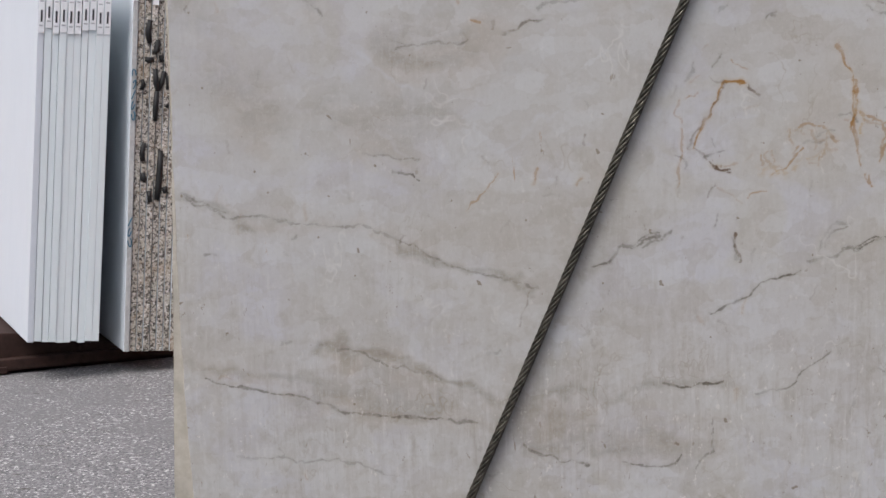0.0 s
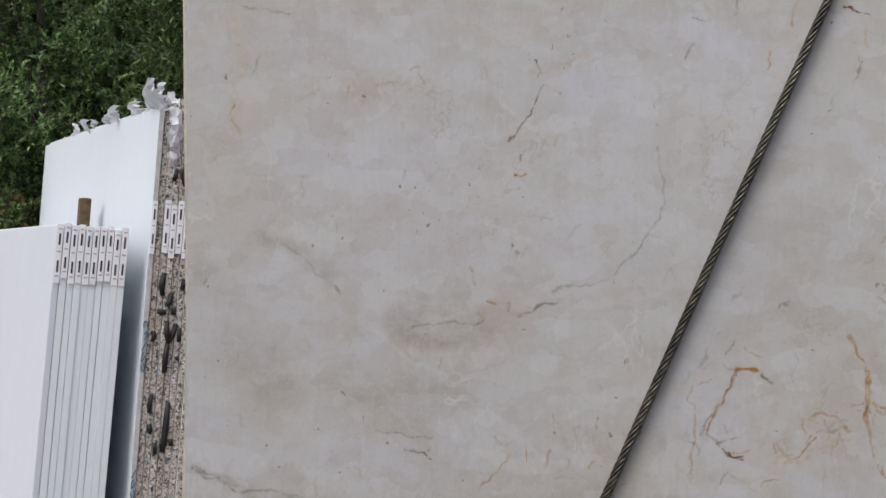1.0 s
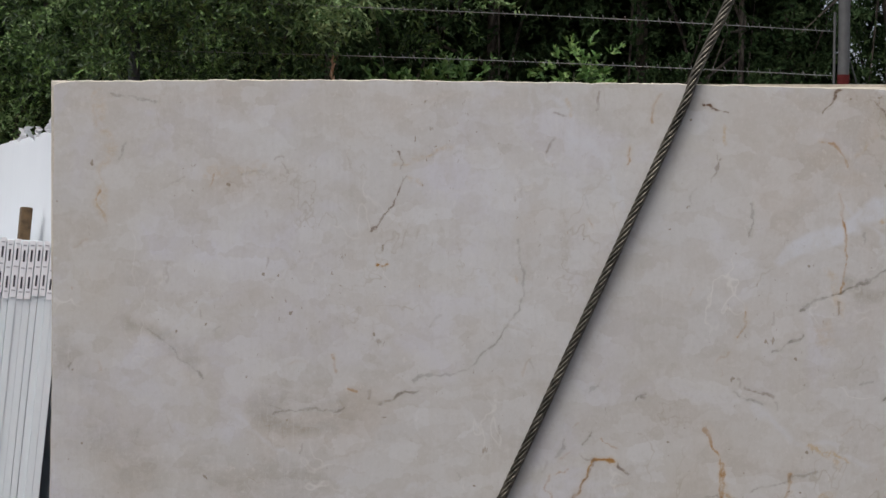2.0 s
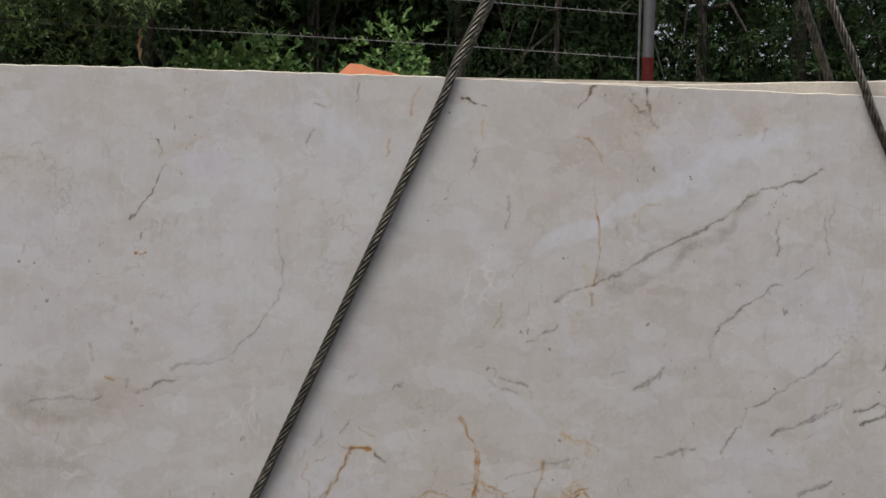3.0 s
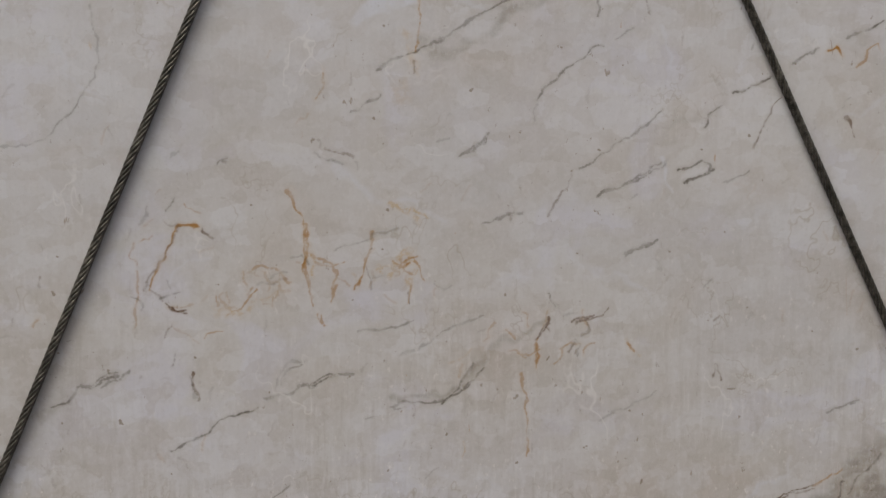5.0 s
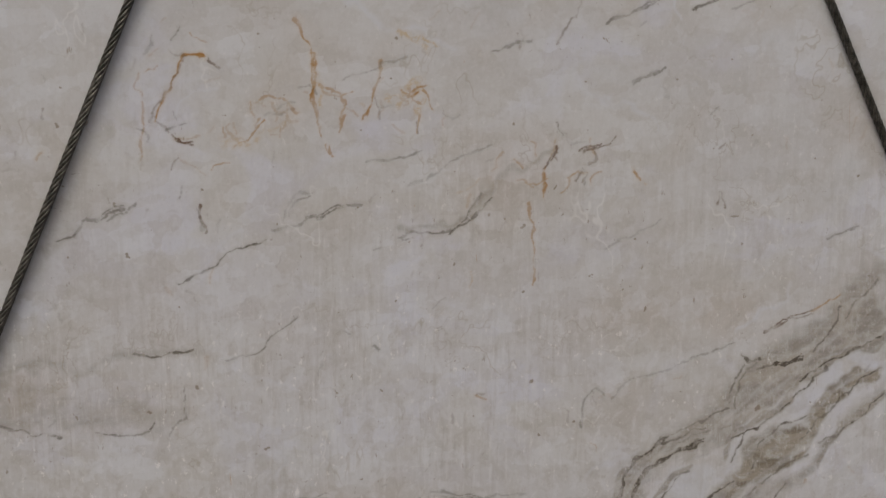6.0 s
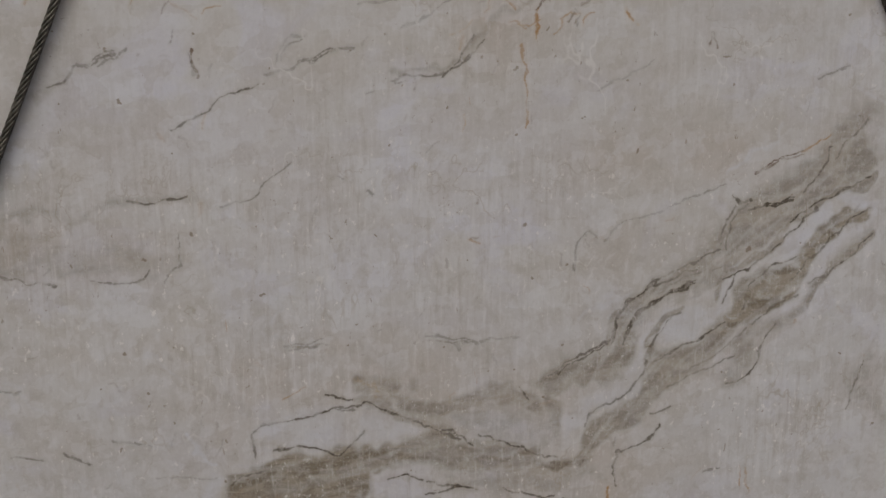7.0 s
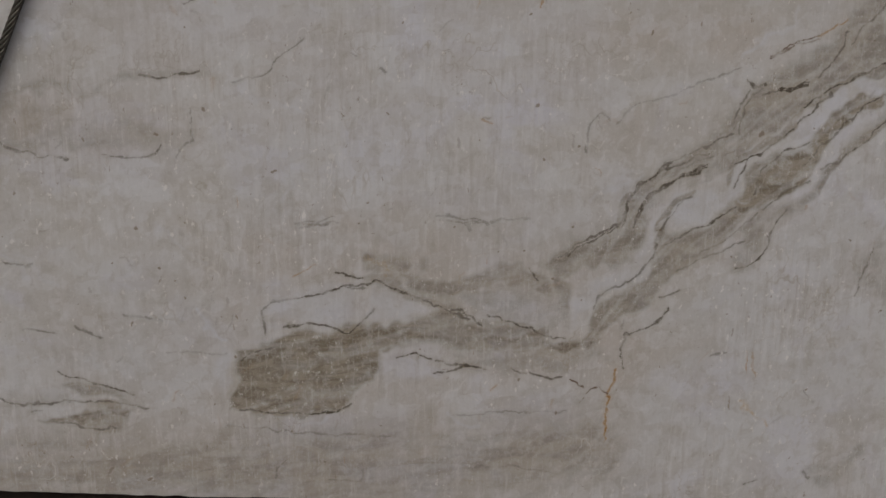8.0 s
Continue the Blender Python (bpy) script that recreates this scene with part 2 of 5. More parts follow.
GREY_EDGE = stone_edge("grey_slab_edge", (0.4, 0.4, 0.4), (0.5, 0.5, 0.49))
GRANITE = granite_edge()
PAPER = plain("label_paper", (0.82, 0.83, 0.85), 0.5, 0, 40, 0.05, 0.05)
INK = plain("label_ink", (0.05, 0.05, 0.06), 0.6)
GREYINK = plain("label_grey_print", (0.5, 0.51, 0.54), 0.6)
BLACKPAINT = plain("black_marking_paint", (0.012, 0.012, 0.013), 0.6)
BLUEPEN = plain("blue_wax_pen", (0.05, 0.17, 0.26), 0.7)
WOOD = plain("weathered_timber", (0.14, 0.09, 0.045), 0.85, 0, 25, 0.6, 0.5)
# timber colour darkened to stand for the shade under the bundle
SHADE_WOOD = plain("shade_dark_timber", (0.075, 0.055, 0.04), 0.9, 0, 25, 0.5, 0.5)
RUSTY = plain("rusty_steel", (0.055, 0.026, 0.02), 0.8, 0.2, 30, 0.55, 0.5)
FILM = plain("white_plastic_film", (0.9, 0.91, 0.93), 0.35, 0, 20, 0.06, 0.3)
# thin film lets light through
ft = FILM.node_tree
thin, both = ft.nodes.new("ShaderNodeBsdfTranslucent"), ft.nodes.new("ShaderNodeMixShader")
thin.inputs[0].default_value = (0.92, 0.93, 0.95, 1)
ft.links.new(ft.nodes["Principled BSDF"].outputs[0], both.inputs[1])
ft.links.new(thin.outputs[0], both.inputs[2])
both.inputs[0].default_value = 0.2
ft.links.new(both.outputs[0], ft.nodes["Material Output"].inputs[0])
GALV = plain("galvanised_steel", (0.05, 0.052, 0.054), 0.6, 0.0, 30, 0.3, 0.1, 0.2)
WIRE = plain("fence_wire", (0.22, 0.222, 0.225), 0.6, 0.2)
REDPAINT = plain("red_paint", (0.07, 0.012, 0.012), 0.8, 0, 40, 0.5, 0.1, 0.05)
ORANGE = plain("orange_tarpaulin", (0.8, 0.3, 0.15), 0.55, 0, 12, 0.15, 0.4)
TEAL = plain("teal_container_paint", (0.02, 0.16, 0.15), 0.55, 0, 14, 0.3, 0.2)
ORANGE_RUST = plain("orange_rust", (0.24, 0.11, 0.06), 0.85, 0, 40, 0.5, 0.5)
LEAF_NEAR = leaf_mat("laurel_leaves", (0.007, 0.022, 0.006), (0.12, 0.205, 0.055), 0.3, 0.45)
# brighter copy of the laurel leaf; daylight on the sprays is in its colour
LEAF_LIT = leaf_mat("lit_laurel_leaves", (0.06, 0.13, 0.035), (0.32, 0.43, 0.19), 0.3, 0.45)
LEAF_BRIGHT = leaf_mat("shrub_leaves", (0.06, 0.14, 0.03), (0.16, 0.25, 0.07))
# darker than real foliage: the shade of the woods is put into the colour
LEAF_FAR = leaf_mat("shaded_woodland_leaves", (0.018, 0.038, 0.014), (0.045, 0.07, 0.028), 0.1, 0.8)
LEAF_DRY = leaf_mat("dry_leaves", (0.22, 0.13, 0.07), (0.34, 0.22, 0.13))
BARK = bark()
ASPHALT = asphalt()


# ---- building helpers ----
def part(name, bm, material, parent=None, label=""):
    """Links a bmesh as one mesh object, under a thing if one is given."""
    me = bpy.data.meshes.new(name)
    bm.normal_update()
    bm.to_mesh(me)
    bm.free()
    for m in material if isinstance(material, (list, tuple)) else [material]:
        me.materials.append(m)
    ob = new(name, me)
    if parent:
        ob.parent = parent
    if label:
        tagged(ob, label)
    return ob


def block(bm, size, m=None, bevel=0.0):
    """A bevelled box of that size, centred, moved by m."""
    out = bmesh.ops.create_cube(bm, size=1.0, matrix=(m or Matrix()) @ Matrix.Diagonal((*size, 1)))
    if bevel:
        edges = list({e for v in out["verts"] for e in v.link_edges})
        bmesh.ops.bevel(bm, geom=edges, offset=bevel, segments=2, affect="EDGES", profile=0.7)


def boxed(size, m=None, bevel=0.0):
    bm = bmesh.new()
    block(bm, size, m, bevel)
    return bm


def tube(bm, pts, radii, sides=8, cap=True):
    """A round tube through pts."""
    pts = [Vector(p) for p in pts]
    if not isinstance(radii, (list, tuple)):
        radii = [radii] * len(pts)
    rings, n = [], None
    for k, p in enumerate(pts):
        d = (pts[min(k + 1, len(pts) - 1)] - pts[max(k - 1, 0)]).normalized()
        if n is None:
            n = d.orthogonal().normalized()
        n = (n - d * n.dot(d)).normalized()
        b = d.cross(n)
        rings.append([bm.verts.new(p + (n * math.cos(a) + b * math.sin(a)) * radii[k]) for a in (2 * math.pi * s / sides for s in range(sides))])
    for a, b in zip(rings, rings[1:]):
        for s in range(sides):
            f = bm.faces.new((a[s], a[(s + 1) % sides], b[(s + 1) % sides], b[s]))
            f.smooth = True
    if cap:
        bm.faces.new(rings[0][::-1])
        bm.faces.new(rings[-1])


def empty(name, m, label, category, group="", kind=""):
    ob = new(name)
    ob.matrix_world = m
    return tagged(ob, label, category, group, kind)


def mesh_object(name, verts, quads, materials, slots=None, smooth=False, parent=None):
    """A mesh from numpy arrays."""
    me = bpy.data.meshes.new(name)
    verts, quads = np.asarray(verts, np.float32), np.asarray(quads, np.int32)
    me.vertices.add(len(verts))
    me.vertices.foreach_set("co", verts.ravel())
    me.loops.add(quads.size)
    me.loops.foreach_set("vertex_index", quads.ravel())
    me.polygons.add(len(quads))
    me.polygons.foreach_set("loop_start", np.arange(0, quads.size, quads.shape[1], dtype=np.int32))
    if slots is not None:
        me.polygons.foreach_set("material_index", np.asarray(slots, np.int32))
    me.polygons.foreach_set("use_smooth", np.full(len(quads), smooth))
    for m in materials:
        me.materials.append(m)
    me.update(calc_edges=True)
    me.validate()
    ob = new(name, me)
    if parent:
        ob.parent = parent
    return ob


# ---- ground ----
gx = np.concatenate([[-900, -200, -60, -25], np.linspace(-12, 12, 61), [25, 60, 200, 900]])
gy = np.concatenate([[-900, -200, -60, -25], np.linspace(-10, 14, 61), [30, 80, 250, 900]])
GX, GY = np.meshgrid(gx, gy, indexing="ij")
GZ = 0.008 * np.sin(GX * 1.7 + 0.6) * np.cos(GY * 1.3) * ((abs(GX) < 12.5) & (GY > -10.5) & (GY < 14.5)) - 0.008
ramp_y = np.clip((GY - 0.8) / 3.0, 0, 1)
GZ = GZ - 0.125 * (1 - ramp_y * ramp_y * (3 - 2 * ramp_y))
idx = np.arange(GX.size).reshape(GX.shape)
gq = np.stack([idx[:-1, :-1], idx[1:, :-1], idx[1:, 1:], idx[:-1, 1:]], -1).reshape(-1, 4)
ground = mesh_object("ground", np.stack([GX, GY, GZ], -1).reshape(-1, 3), gq, [ASPHALT], smooth=True)
tagged(ground, "worn grey asphalt yard giving way to sandy soil", "ground", kind="structure")

# ---- the quartzite slab that fills the view ----
SLAB = pose(0, 0, 0.03, 3.2)


def lattice(x, y, seed):
    """Smooth value noise in 0..1 for arrays."""
    table = np.random.default_rng(seed).random((64, 64))
    xi, yi = np.floor(x).astype(int), np.floor(y).astype(int)
    fx, fy = x - xi, y - yi
    fx, fy = fx * fx * (3 - 2 * fx), fy * fy * (3 - 2 * fy)
    g = lambda a, b: table[a % 64, b % 64]
    return (g(xi, yi) * (1 - fx) + g(xi + 1, yi) * fx) * (1 - fy) + (g(xi, yi + 1) * (1 - fx) + g(xi + 1, yi + 1) * fx) * fy


xs = np.concatenate([np.arange(0, 2.36, 0.0024), np.linspace(2.37, 2.95, 40)])
js = np.linspace(0, 1, 860)
LOW_X, LOW_Z = [0, 0.517, 0.618, 0.794, 1.105, 1.73, 2.31, 2.95], [0.118, 0.102, 0.086, 0.060, 0.018, -0.058, -0.123, -0.124]
z_low = np.interp(xs, LOW_X, LOW_Z) + 0.003 * lattice(xs * 40, xs * 0, 3)
z_top = np.interp(xs, [0, 0.012, 0.03, 0.51, 1.07, 1.79, 2.03, 2.95], [2.032, 2.037, 2.0395, 2.047, 2.046, 2.0375, 2.0315, 2.016]) + 0.0025 * (lattice(xs * 55, xs * 0, 4) - 0.5)
SX = np.repeat(xs[:, None], len(js), 1)
SZ = z_low[:, None] + (z_top - z_low)[:, None] * js[None]
left = np.interp(SZ, [0.6, 0.7, 0.85, 1.0, 1.3, 1.48, 2.04], [-0.003, -0.0055, -0.009, -0.0105, -0.007, -0.001, 0.003]) + 0.002 * (lattice(SZ * 30, SZ * 0, 6) - 0.5)
SX = SX + left * np.clip(1 - SX / 0.25, 0, 1)
LAYERS = {k: np.zeros_like(SX, dtype=np.float32) for k in ("band", "pale", "warm", "cool", "yellow", "rust", "brown", "dark")}
WX = SX + 0.008 * (lattice(SX * 45, SZ * 45, 11) - 0.5) + 0.005 * (lattice(SX * 110, SZ * 110, 12) - 0.5)
WZ = SZ + 0.008 * (lattice(SX * 45, SZ * 45, 13) - 0.5) + 0.005 * (lattice(SX * 110, SZ * 110, 14) - 0.5)
BX = SX + 0.044 * (lattice(SX * 15, SZ * 15, 15) - 0.5) + 0.018 * (lattice(SX * 55, SZ * 55, 16) - 0.5)
BZ = SZ + 0.044 * (lattice(SX * 15, SZ * 15, 17) - 0.5) + 0.018 * (lattice(SX * 55, SZ * 55, 18) - 0.5)


LINES = ("rust", "brown", "dark")
for k in LINES:
    LAYERS[k + "_weight"] = np.zeros_like(SX, dtype=np.float32)
FADE = np.clip(lattice(SX * 26, SZ * 26, 21) * 1.5 - 0.25, 0, 1) * 0.5 + 0.62
SPREAD = 0.65 + 0.7 * lattice(SX * 38, SZ * 38, 22)


def window(p, reach):
    """The part of the face within reach of the points p."""
    lo, hi = p.min(0) - reach, p.max(0) + reach
    i0, i1 = np.searchsorted(xs, [lo[0], hi[0]])
    return slice(max(i0 - 1, 0), i1 + 1), slice(max(int((lo[1] - 0.135) / 1.91 * 860) - 10, 0), max(int((hi[1] + 0.135) / 2.15 * 860) + 26, 0))


def nearest(X, Z, p):
    """Distance to the chain of points p."""
    best = np.full(X.shape, 9.0)
    for a, b in zip(p, p[1:]):
        d = b - a
        s = np.clip(((X - a[0]) * d[0] + (Z - a[1]) * d[1]) / max(d @ d, 1e-9), 0, 1)
        best = np.minimum(best, np.hypot(X - a[0] - s * d[0], Z - a[1] - s * d[1]))
    return best


def stroke(kind, width, strength, pts):
    """A vein in the stone: half width in millimetres, strength 0..1, its course in millimetres on the face."""
    p = np.array(pts, float) / 1000
    if kind in LINES:
        reach = (min(6.5 + 0.25 * width, 8.0) if kind == "dark" else 6.4) / 1000
        box = window(p, reach * 1.6 + 0.02)
        tent = np.clip(1 - nearest(WX[box], WZ[box], p) / (reach * SPREAD[box]), 0, 1)
        weight = strength * FADE[box]
        better = tent * weight > LAYERS[kind][box] * LAYERS[kind + "_weight"][box]
        LAYERS[kind][box] = np.where(better, tent, LAYERS[kind][box])
        LAYERS[kind + "_weight"][box] = np.where(better, weight, LAYERS[kind + "_weight"][box])
        return
    w = width * (0.8 if kind == "yellow" else 1.0) / 1000
    box = window(p, 3 * w + 0.03)
    e = np.clip((1.2 - nearest(BX[box], BZ[box], p) / w) / (0.7 if strength >= 0.6 else 1.1), 0, 1)
    v = strength * e * e * (3 - 2 * e) * {"pale": 0.95, "yellow": 0.8}.get(kind, 1.0)
    LAYERS[kind][box] = np.maximum(LAYERS[kind][box], v)


def area(kind, strength, soft, pts):
    """A patch of the stone inside an outline in millimetres, with a torn edge that fades over soft millimetres."""
    p = np.array(pts, float) / 1000
    box = window(p, soft / 1000 + 0.03)
    X, Z = BX[box], BZ[box]
    inside = np.zeros(X.shape, bool)
    for a, b in zip(p, np.roll(p, -1, 0)):
        if abs(b[1] - a[1]) > 1e-9:
            inside ^= ((a[1] > Z) != (b[1] > Z)) & (X < (b[0] - a[0]) * (Z - a[1]) / (b[1] - a[1]) + a[0])
    d = nearest(X, Z, np.vstack([p, p[:1]])) * np.where(inside, 1, -1)
    e = np.clip(0.5 + d / (2 * soft / 1000), 0, 1)
    LAYERS[kind][box] = np.maximum(LAYERS[kind][box], strength * e * e * (3 - 2 * e))


stroke("dark",5,0.42,[(4,1240),(27,1223),(56,1210),(79,1194),(104,1196),(133,1203),(177,1192),(220,1184),(273,1181),(322,1178),(360,1161),(407,1139),(455,1108),(503,1095),(561,1078),(609,1067)])
stroke("band",14,0.45,[(359,1154),(426,1123),(493,1095),(590,1076)])
stroke("dark",3,0.5,[(9,1240),(32,1227),(75,1206)])
stroke("band",16,0.4,[(12,1220),(59,1190),(118,1184)])
stroke("band",12,0.45,[(16,935),(115,924),(203,917),(262,891)])
stroke("dark",4.5,0.62,[(25,915),(64,902),(113,891),(172,885),(221,873),(260,852),(299,842),(349,845),(398,839),(457,834),(506,823)])
stroke("band",13,0.5,[(225,962),(265,970),(303,951),(352,928),(400,919),(449,900),(508,887),(556,883)])
stroke("dark",3,0.4,[(264,964),(303,956),(342,935),(401,921),(439,908)])
stroke("band",34,0.3,[(222,881),(310,875),(418,860)])
stroke("dark",3,0.3,[(77,772),(157,767),(196,760),(256,765),(306,748),(355,733)])
stroke("pale",3,0.5,[(114,717),(166,753),(197,763)])
stroke("dark",4,0.7,[(364,1274),(387,1268),(411,1259)])
stroke("dark",6,0.3,[(317,1308),(374,1295),(412,1290)])
stroke("pale",8,0.3,[(298,1326),(356,1330),(394,1312)])
stroke("band",22,0.3,[(380,1467),(437,1466),(494,1488)])
stroke("dark",3,0.4,[(380,1477),(397,1484)])
stroke("dark",3,0.4,[(483,1487),(500,1492)])
stroke("rust",3,0.45,[(545,1263),(531,1239),(506,1220),(494,1198)])
stroke("dark",4,0.35,[(200,1167),(194,1158)])
stroke("dark",4,0.35,[(179,1138),(181,1131)])
stroke("rust",5,0.5,[(509,1525),(521,1520)])
stroke("brown",4,0.4,[(560,1505),(584,1509),(617,1522)])
stroke("brown",3,0.4,[(594,1061),(589,1031),(578,1001)])
stroke("dark",3,0.55,[(706,1101),(730,1110),(754,1132),(783,1146),(816,1160)])
stroke("band",9,0.3,[(672,1096),(696,1098),(730,1110)])
stroke("dark",3.2,0.7,[(905,1015),(945,1031),(969,1044),(988,1063),(1007,1073),(1036,1082),(1060,1088)])
stroke("dark",3.5,0.55,[(1069,1099),(1107,1110),(1145,1124),(1177,1133)])
stroke("brown",3,0.8,[(948,1155),(947,1128),(951,1106)])
stroke("dark",3,0.65,[(825,894),(849,887),(878,889),(898,892),(927,895)])
stroke("band",12,0.3,[(605,870),(703,883),(800,882),(946,879)])
stroke("dark",3,0.45,[(1107,946),(1090,927),(1066,913),(1052,898),(1033,883),(985,869)])
stroke("dark",4,0.7,[(584,783),(613,769),(652,757),(692,749)])
stroke("dark",4,0.7,[(756,750),(800,744),(834,744),(854,764)])
stroke("dark",3,0.45,[(905,835),(913,799),(911,768),(893,758),(883,738)])
stroke("band",18,0.35,[(614,793),(702,771),(829,759)])
stroke("brown",3,0.5,[(690,1331),(687,1306)])
stroke("rust",4,0.45,[(613,1271),(608,1247)])
stroke("rust",5,0.5,[(689,1255),(681,1242)])
stroke("rust",4,0.5,[(80,1855),(72,1839),(86,1820),(93,1804)])
stroke("yellow",14,0.35,[(99,1999),(96,1942),(91,1876),(93,1818)])
stroke("yellow",8,0.35,[(91,2014),(80,1971)])
stroke("dark",2.5,0.35,[(96,2020),(139,2014),(178,2004)])
stroke("dark",3,0.3,[(132,1937),(115,1909)])
stroke("yellow",14,0.3,[(274,1885),(331,1890),(369,1890)])
stroke("dark",3,0.3,[(321,1885),(369,1892)])
stroke("rust",4,0.4,[(275,1887),(271,1864)])
stroke("brown",3.5,0.9,[(589,1929),(595,1913),(592,1896)])
stroke("yellow",8,0.45,[(580,1908),(615,1913),(644,1929),(663,1927)])
stroke("yellow",6,0.35,[(616,1871),(644,1875)])
stroke("brown",3,1,[(601,1883),(587,1856),(573,1828),(559,1809),(545,1790)])
stroke("brown",3,0.6,[(566,1769),(562,1757)])
stroke("rust",6,1,[(557,1736),(571,1736)])
stroke("rust",3,0.45,[(482,1581),(486,1552)])
stroke("rust",4,0.7,[(508,1524),(517,1519)])
stroke("dark",6,0.35,[(795,1786),(800,1743),(804,1729),(800,1687),(786,1649),(767,1620),(739,1587),(711,1563),(678,1552),(617,1544)])
stroke("yellow",4,0.6,[(805,1736),(812,1726)])
stroke("dark",5,0.35,[(168,1618),(197,1594),(226,1565),(259,1537)])
stroke("band",26,0.3,[(139,1627),(197,1594),(245,1551)])
stroke("dark",5,0.4,[(560,1500),(598,1515),(626,1525)])
stroke("band",36,0.35,[(369,1490),(427,1476),(494,1467)])
stroke("dark",3,0.3,[(369,1490),(403,1485),(493,1490)])
stroke("band",60,0.25,[(71,1425),(120,1387),(177,1368)])
stroke("band",50,0.25,[(274,1359),(350,1351),(456,1361)])
stroke("band",30,0.2,[(28,1617),(42,1540)])
stroke("pale",10,0.5,[(850,2031),(888,1985),(907,1948),(936,1901),(975,1854)])
stroke("pale",16,0.3,[(692,1980),(739,1906),(805,1832)])
stroke("brown",3,0.55,[(925,2033),(918,2000)])
stroke("yellow",7,0.45,[(876,2023),(880,1992)])
stroke("brown",3,0.4,[(850,1998),(869,1994)])
stroke("brown",3,0.5,[(849,1954),(837,1927)])
stroke("rust",3.5,0.6,[(980,1940),(976,1926),(970,1909)])
stroke("rust",5,0.4,[(1031,2031),(1020,2012),(1011,1983)])
stroke("brown",3.2,0.8,[(1100,2014),(1120,2005),(1139,1999)])
stroke("yellow",4,0.6,[(1131,1956),(1146,1967)])
stroke("brown",2.5,0.45,[(1131,1924),(1122,1905),(1117,1886)])
stroke("dark",2.8,0.45,[(1182,1850),(1184,1824),(1183,1798)])
stroke("brown",3,0.8,[(1326,2043),(1312,2024),(1298,2000)])
stroke("rust",3,0.5,[(1297,1956),(1319,1943),(1336,1930),(1341,1914)])
stroke("brown",2.5,0.8,[(1416,2041),(1418,1993)])
stroke("brown",3,0.6,[(1375,2021),(1400,2007),(1420,1988),(1433,1974)])
stroke("yellow",6,0.25,[(1348,1950),(1425,1957),(1494,1966)])
stroke("rust",4.5,0.95,[(1333,1822),(1340,1793),(1343,1754),(1339,1730),(1333,1704)])
stroke("rust",3,0.4,[(1326,1866),(1333,1822)])
stroke("yellow",10,0.4,[(1327,1725),(1336,1708),(1334,1667)])
stroke("yellow",5,0.6,[(1405,1816),(1419,1828),(1444,1836)])
stroke("pale",20,0.9,[(1255,1763),(1323,1793),(1390,1833),(1467,1873),(1545,1914),(1623,1959),(1672,1979)])
stroke("pale",10,0.5,[(1662,1974),(1721,2005)])
stroke("dark",3.6,0.6,[(1267,1671),(1306,1691),(1344,1708),(1393,1731),(1441,1761),(1480,1781),(1529,1806),(1553,1821),(1577,1846),(1616,1871),(1655,1882),(1685,1889),(1704,1902),(1724,1912)])
stroke("band",13,0.38,[(1364,1706),(1432,1736),(1490,1762),(1549,1797),(1616,1852)])
stroke("dark",3,0.55,[(1544,1618),(1573,1650),(1612,1680),(1637,1700),(1661,1710)])
stroke("dark",3,0.5,[(1684,1720),(1715,1737)])
stroke("dark",3,0.5,[(1225,1597),(1249,1617),(1273,1632)])
stroke("yellow",16,0.25,[(1316,1657),(1298,1617)])
stroke("rust",3,0.5,[(1180,1674),(1173,1640),(1166,1626)])
stroke("brown",3,0.5,[(1178,1543),(1202,1533),(1224,1526)])
stroke("dark",4,0.6,[(1408,1520),(1433,1538),(1457,1545),(1463,1560)])
stroke("dark",3,0.5,[(995,1510),(1004,1517),(1015,1525)])
stroke("yellow",5,0.7,[(1290,1455),(1302,1431),(1308,1411),(1343,1401)])
stroke("yellow",5,0.35,[(1974,1967),(2010,1953),(2022,1933)])
stroke("dark",5,0.25,[(1746,1869),(1738,1800)])
stroke("band",12,0.2,[(1876,1633),(1777,1562)])
stroke("brown",3,0.36,[(864,1298),(876,1324),(891,1339),(906,1368),(930,1405)])
stroke("brown",3,0.75,[(964,1406),(983,1384)])
stroke("dark",2.8,0.45,[(910,1439),(925,1458)])
stroke("rust",3,0.35,[(855,1339),(854,1280),(850,1236)])
stroke("brown",3.2,0.7,[(904,1277),(915,1265),(937,1258)])
stroke("dark",3,0.4,[(890,1284),(928,1298)])
stroke("rust",5,0.85,[(1005,1254),(1029,1264),(1044,1283),(1057,1295)])
stroke("yellow",12,0.5,[(991,1275),(1039,1273),(1083,1294)])
stroke("rust",4,0.5,[(989,1272),(991,1287)])
stroke("rust",3,0.65,[(1050,1335),(1074,1339),(1093,1329),(1117,1305)])
stroke("rust",3.4,0.8,[(1114,1472),(1128,1442),(1140,1412),(1142,1382),(1145,1353),(1142,1323),(1151,1293),(1156,1267)])
stroke("yellow",7,0.7,[(1145,1372),(1149,1347),(1144,1323)])
stroke("rust",5,0.7,[(1162,1254),(1172,1235)])
stroke("rust",3.5,0.45,[(1157,1360),(1186,1342),(1193,1312),(1184,1275)])
stroke("rust",3.2,0.65,[(1260,1390),(1250,1360),(1240,1330),(1227,1296)])
stroke("yellow",8,0.4,[(1240,1330),(1247,1315)])
stroke("yellow",9,0.6,[(1289,1344),(1304,1329),(1319,1347),(1334,1348),(1346,1318),(1339,1293)])
stroke("rust",3.5,0.6,[(1294,1341),(1306,1329),(1322,1347),(1336,1348)])
stroke("rust",3,0.7,[(1326,1296),(1319,1270)])
stroke("yellow",5,0.6,[(1285,1454),(1299,1439),(1306,1409),(1334,1386)])
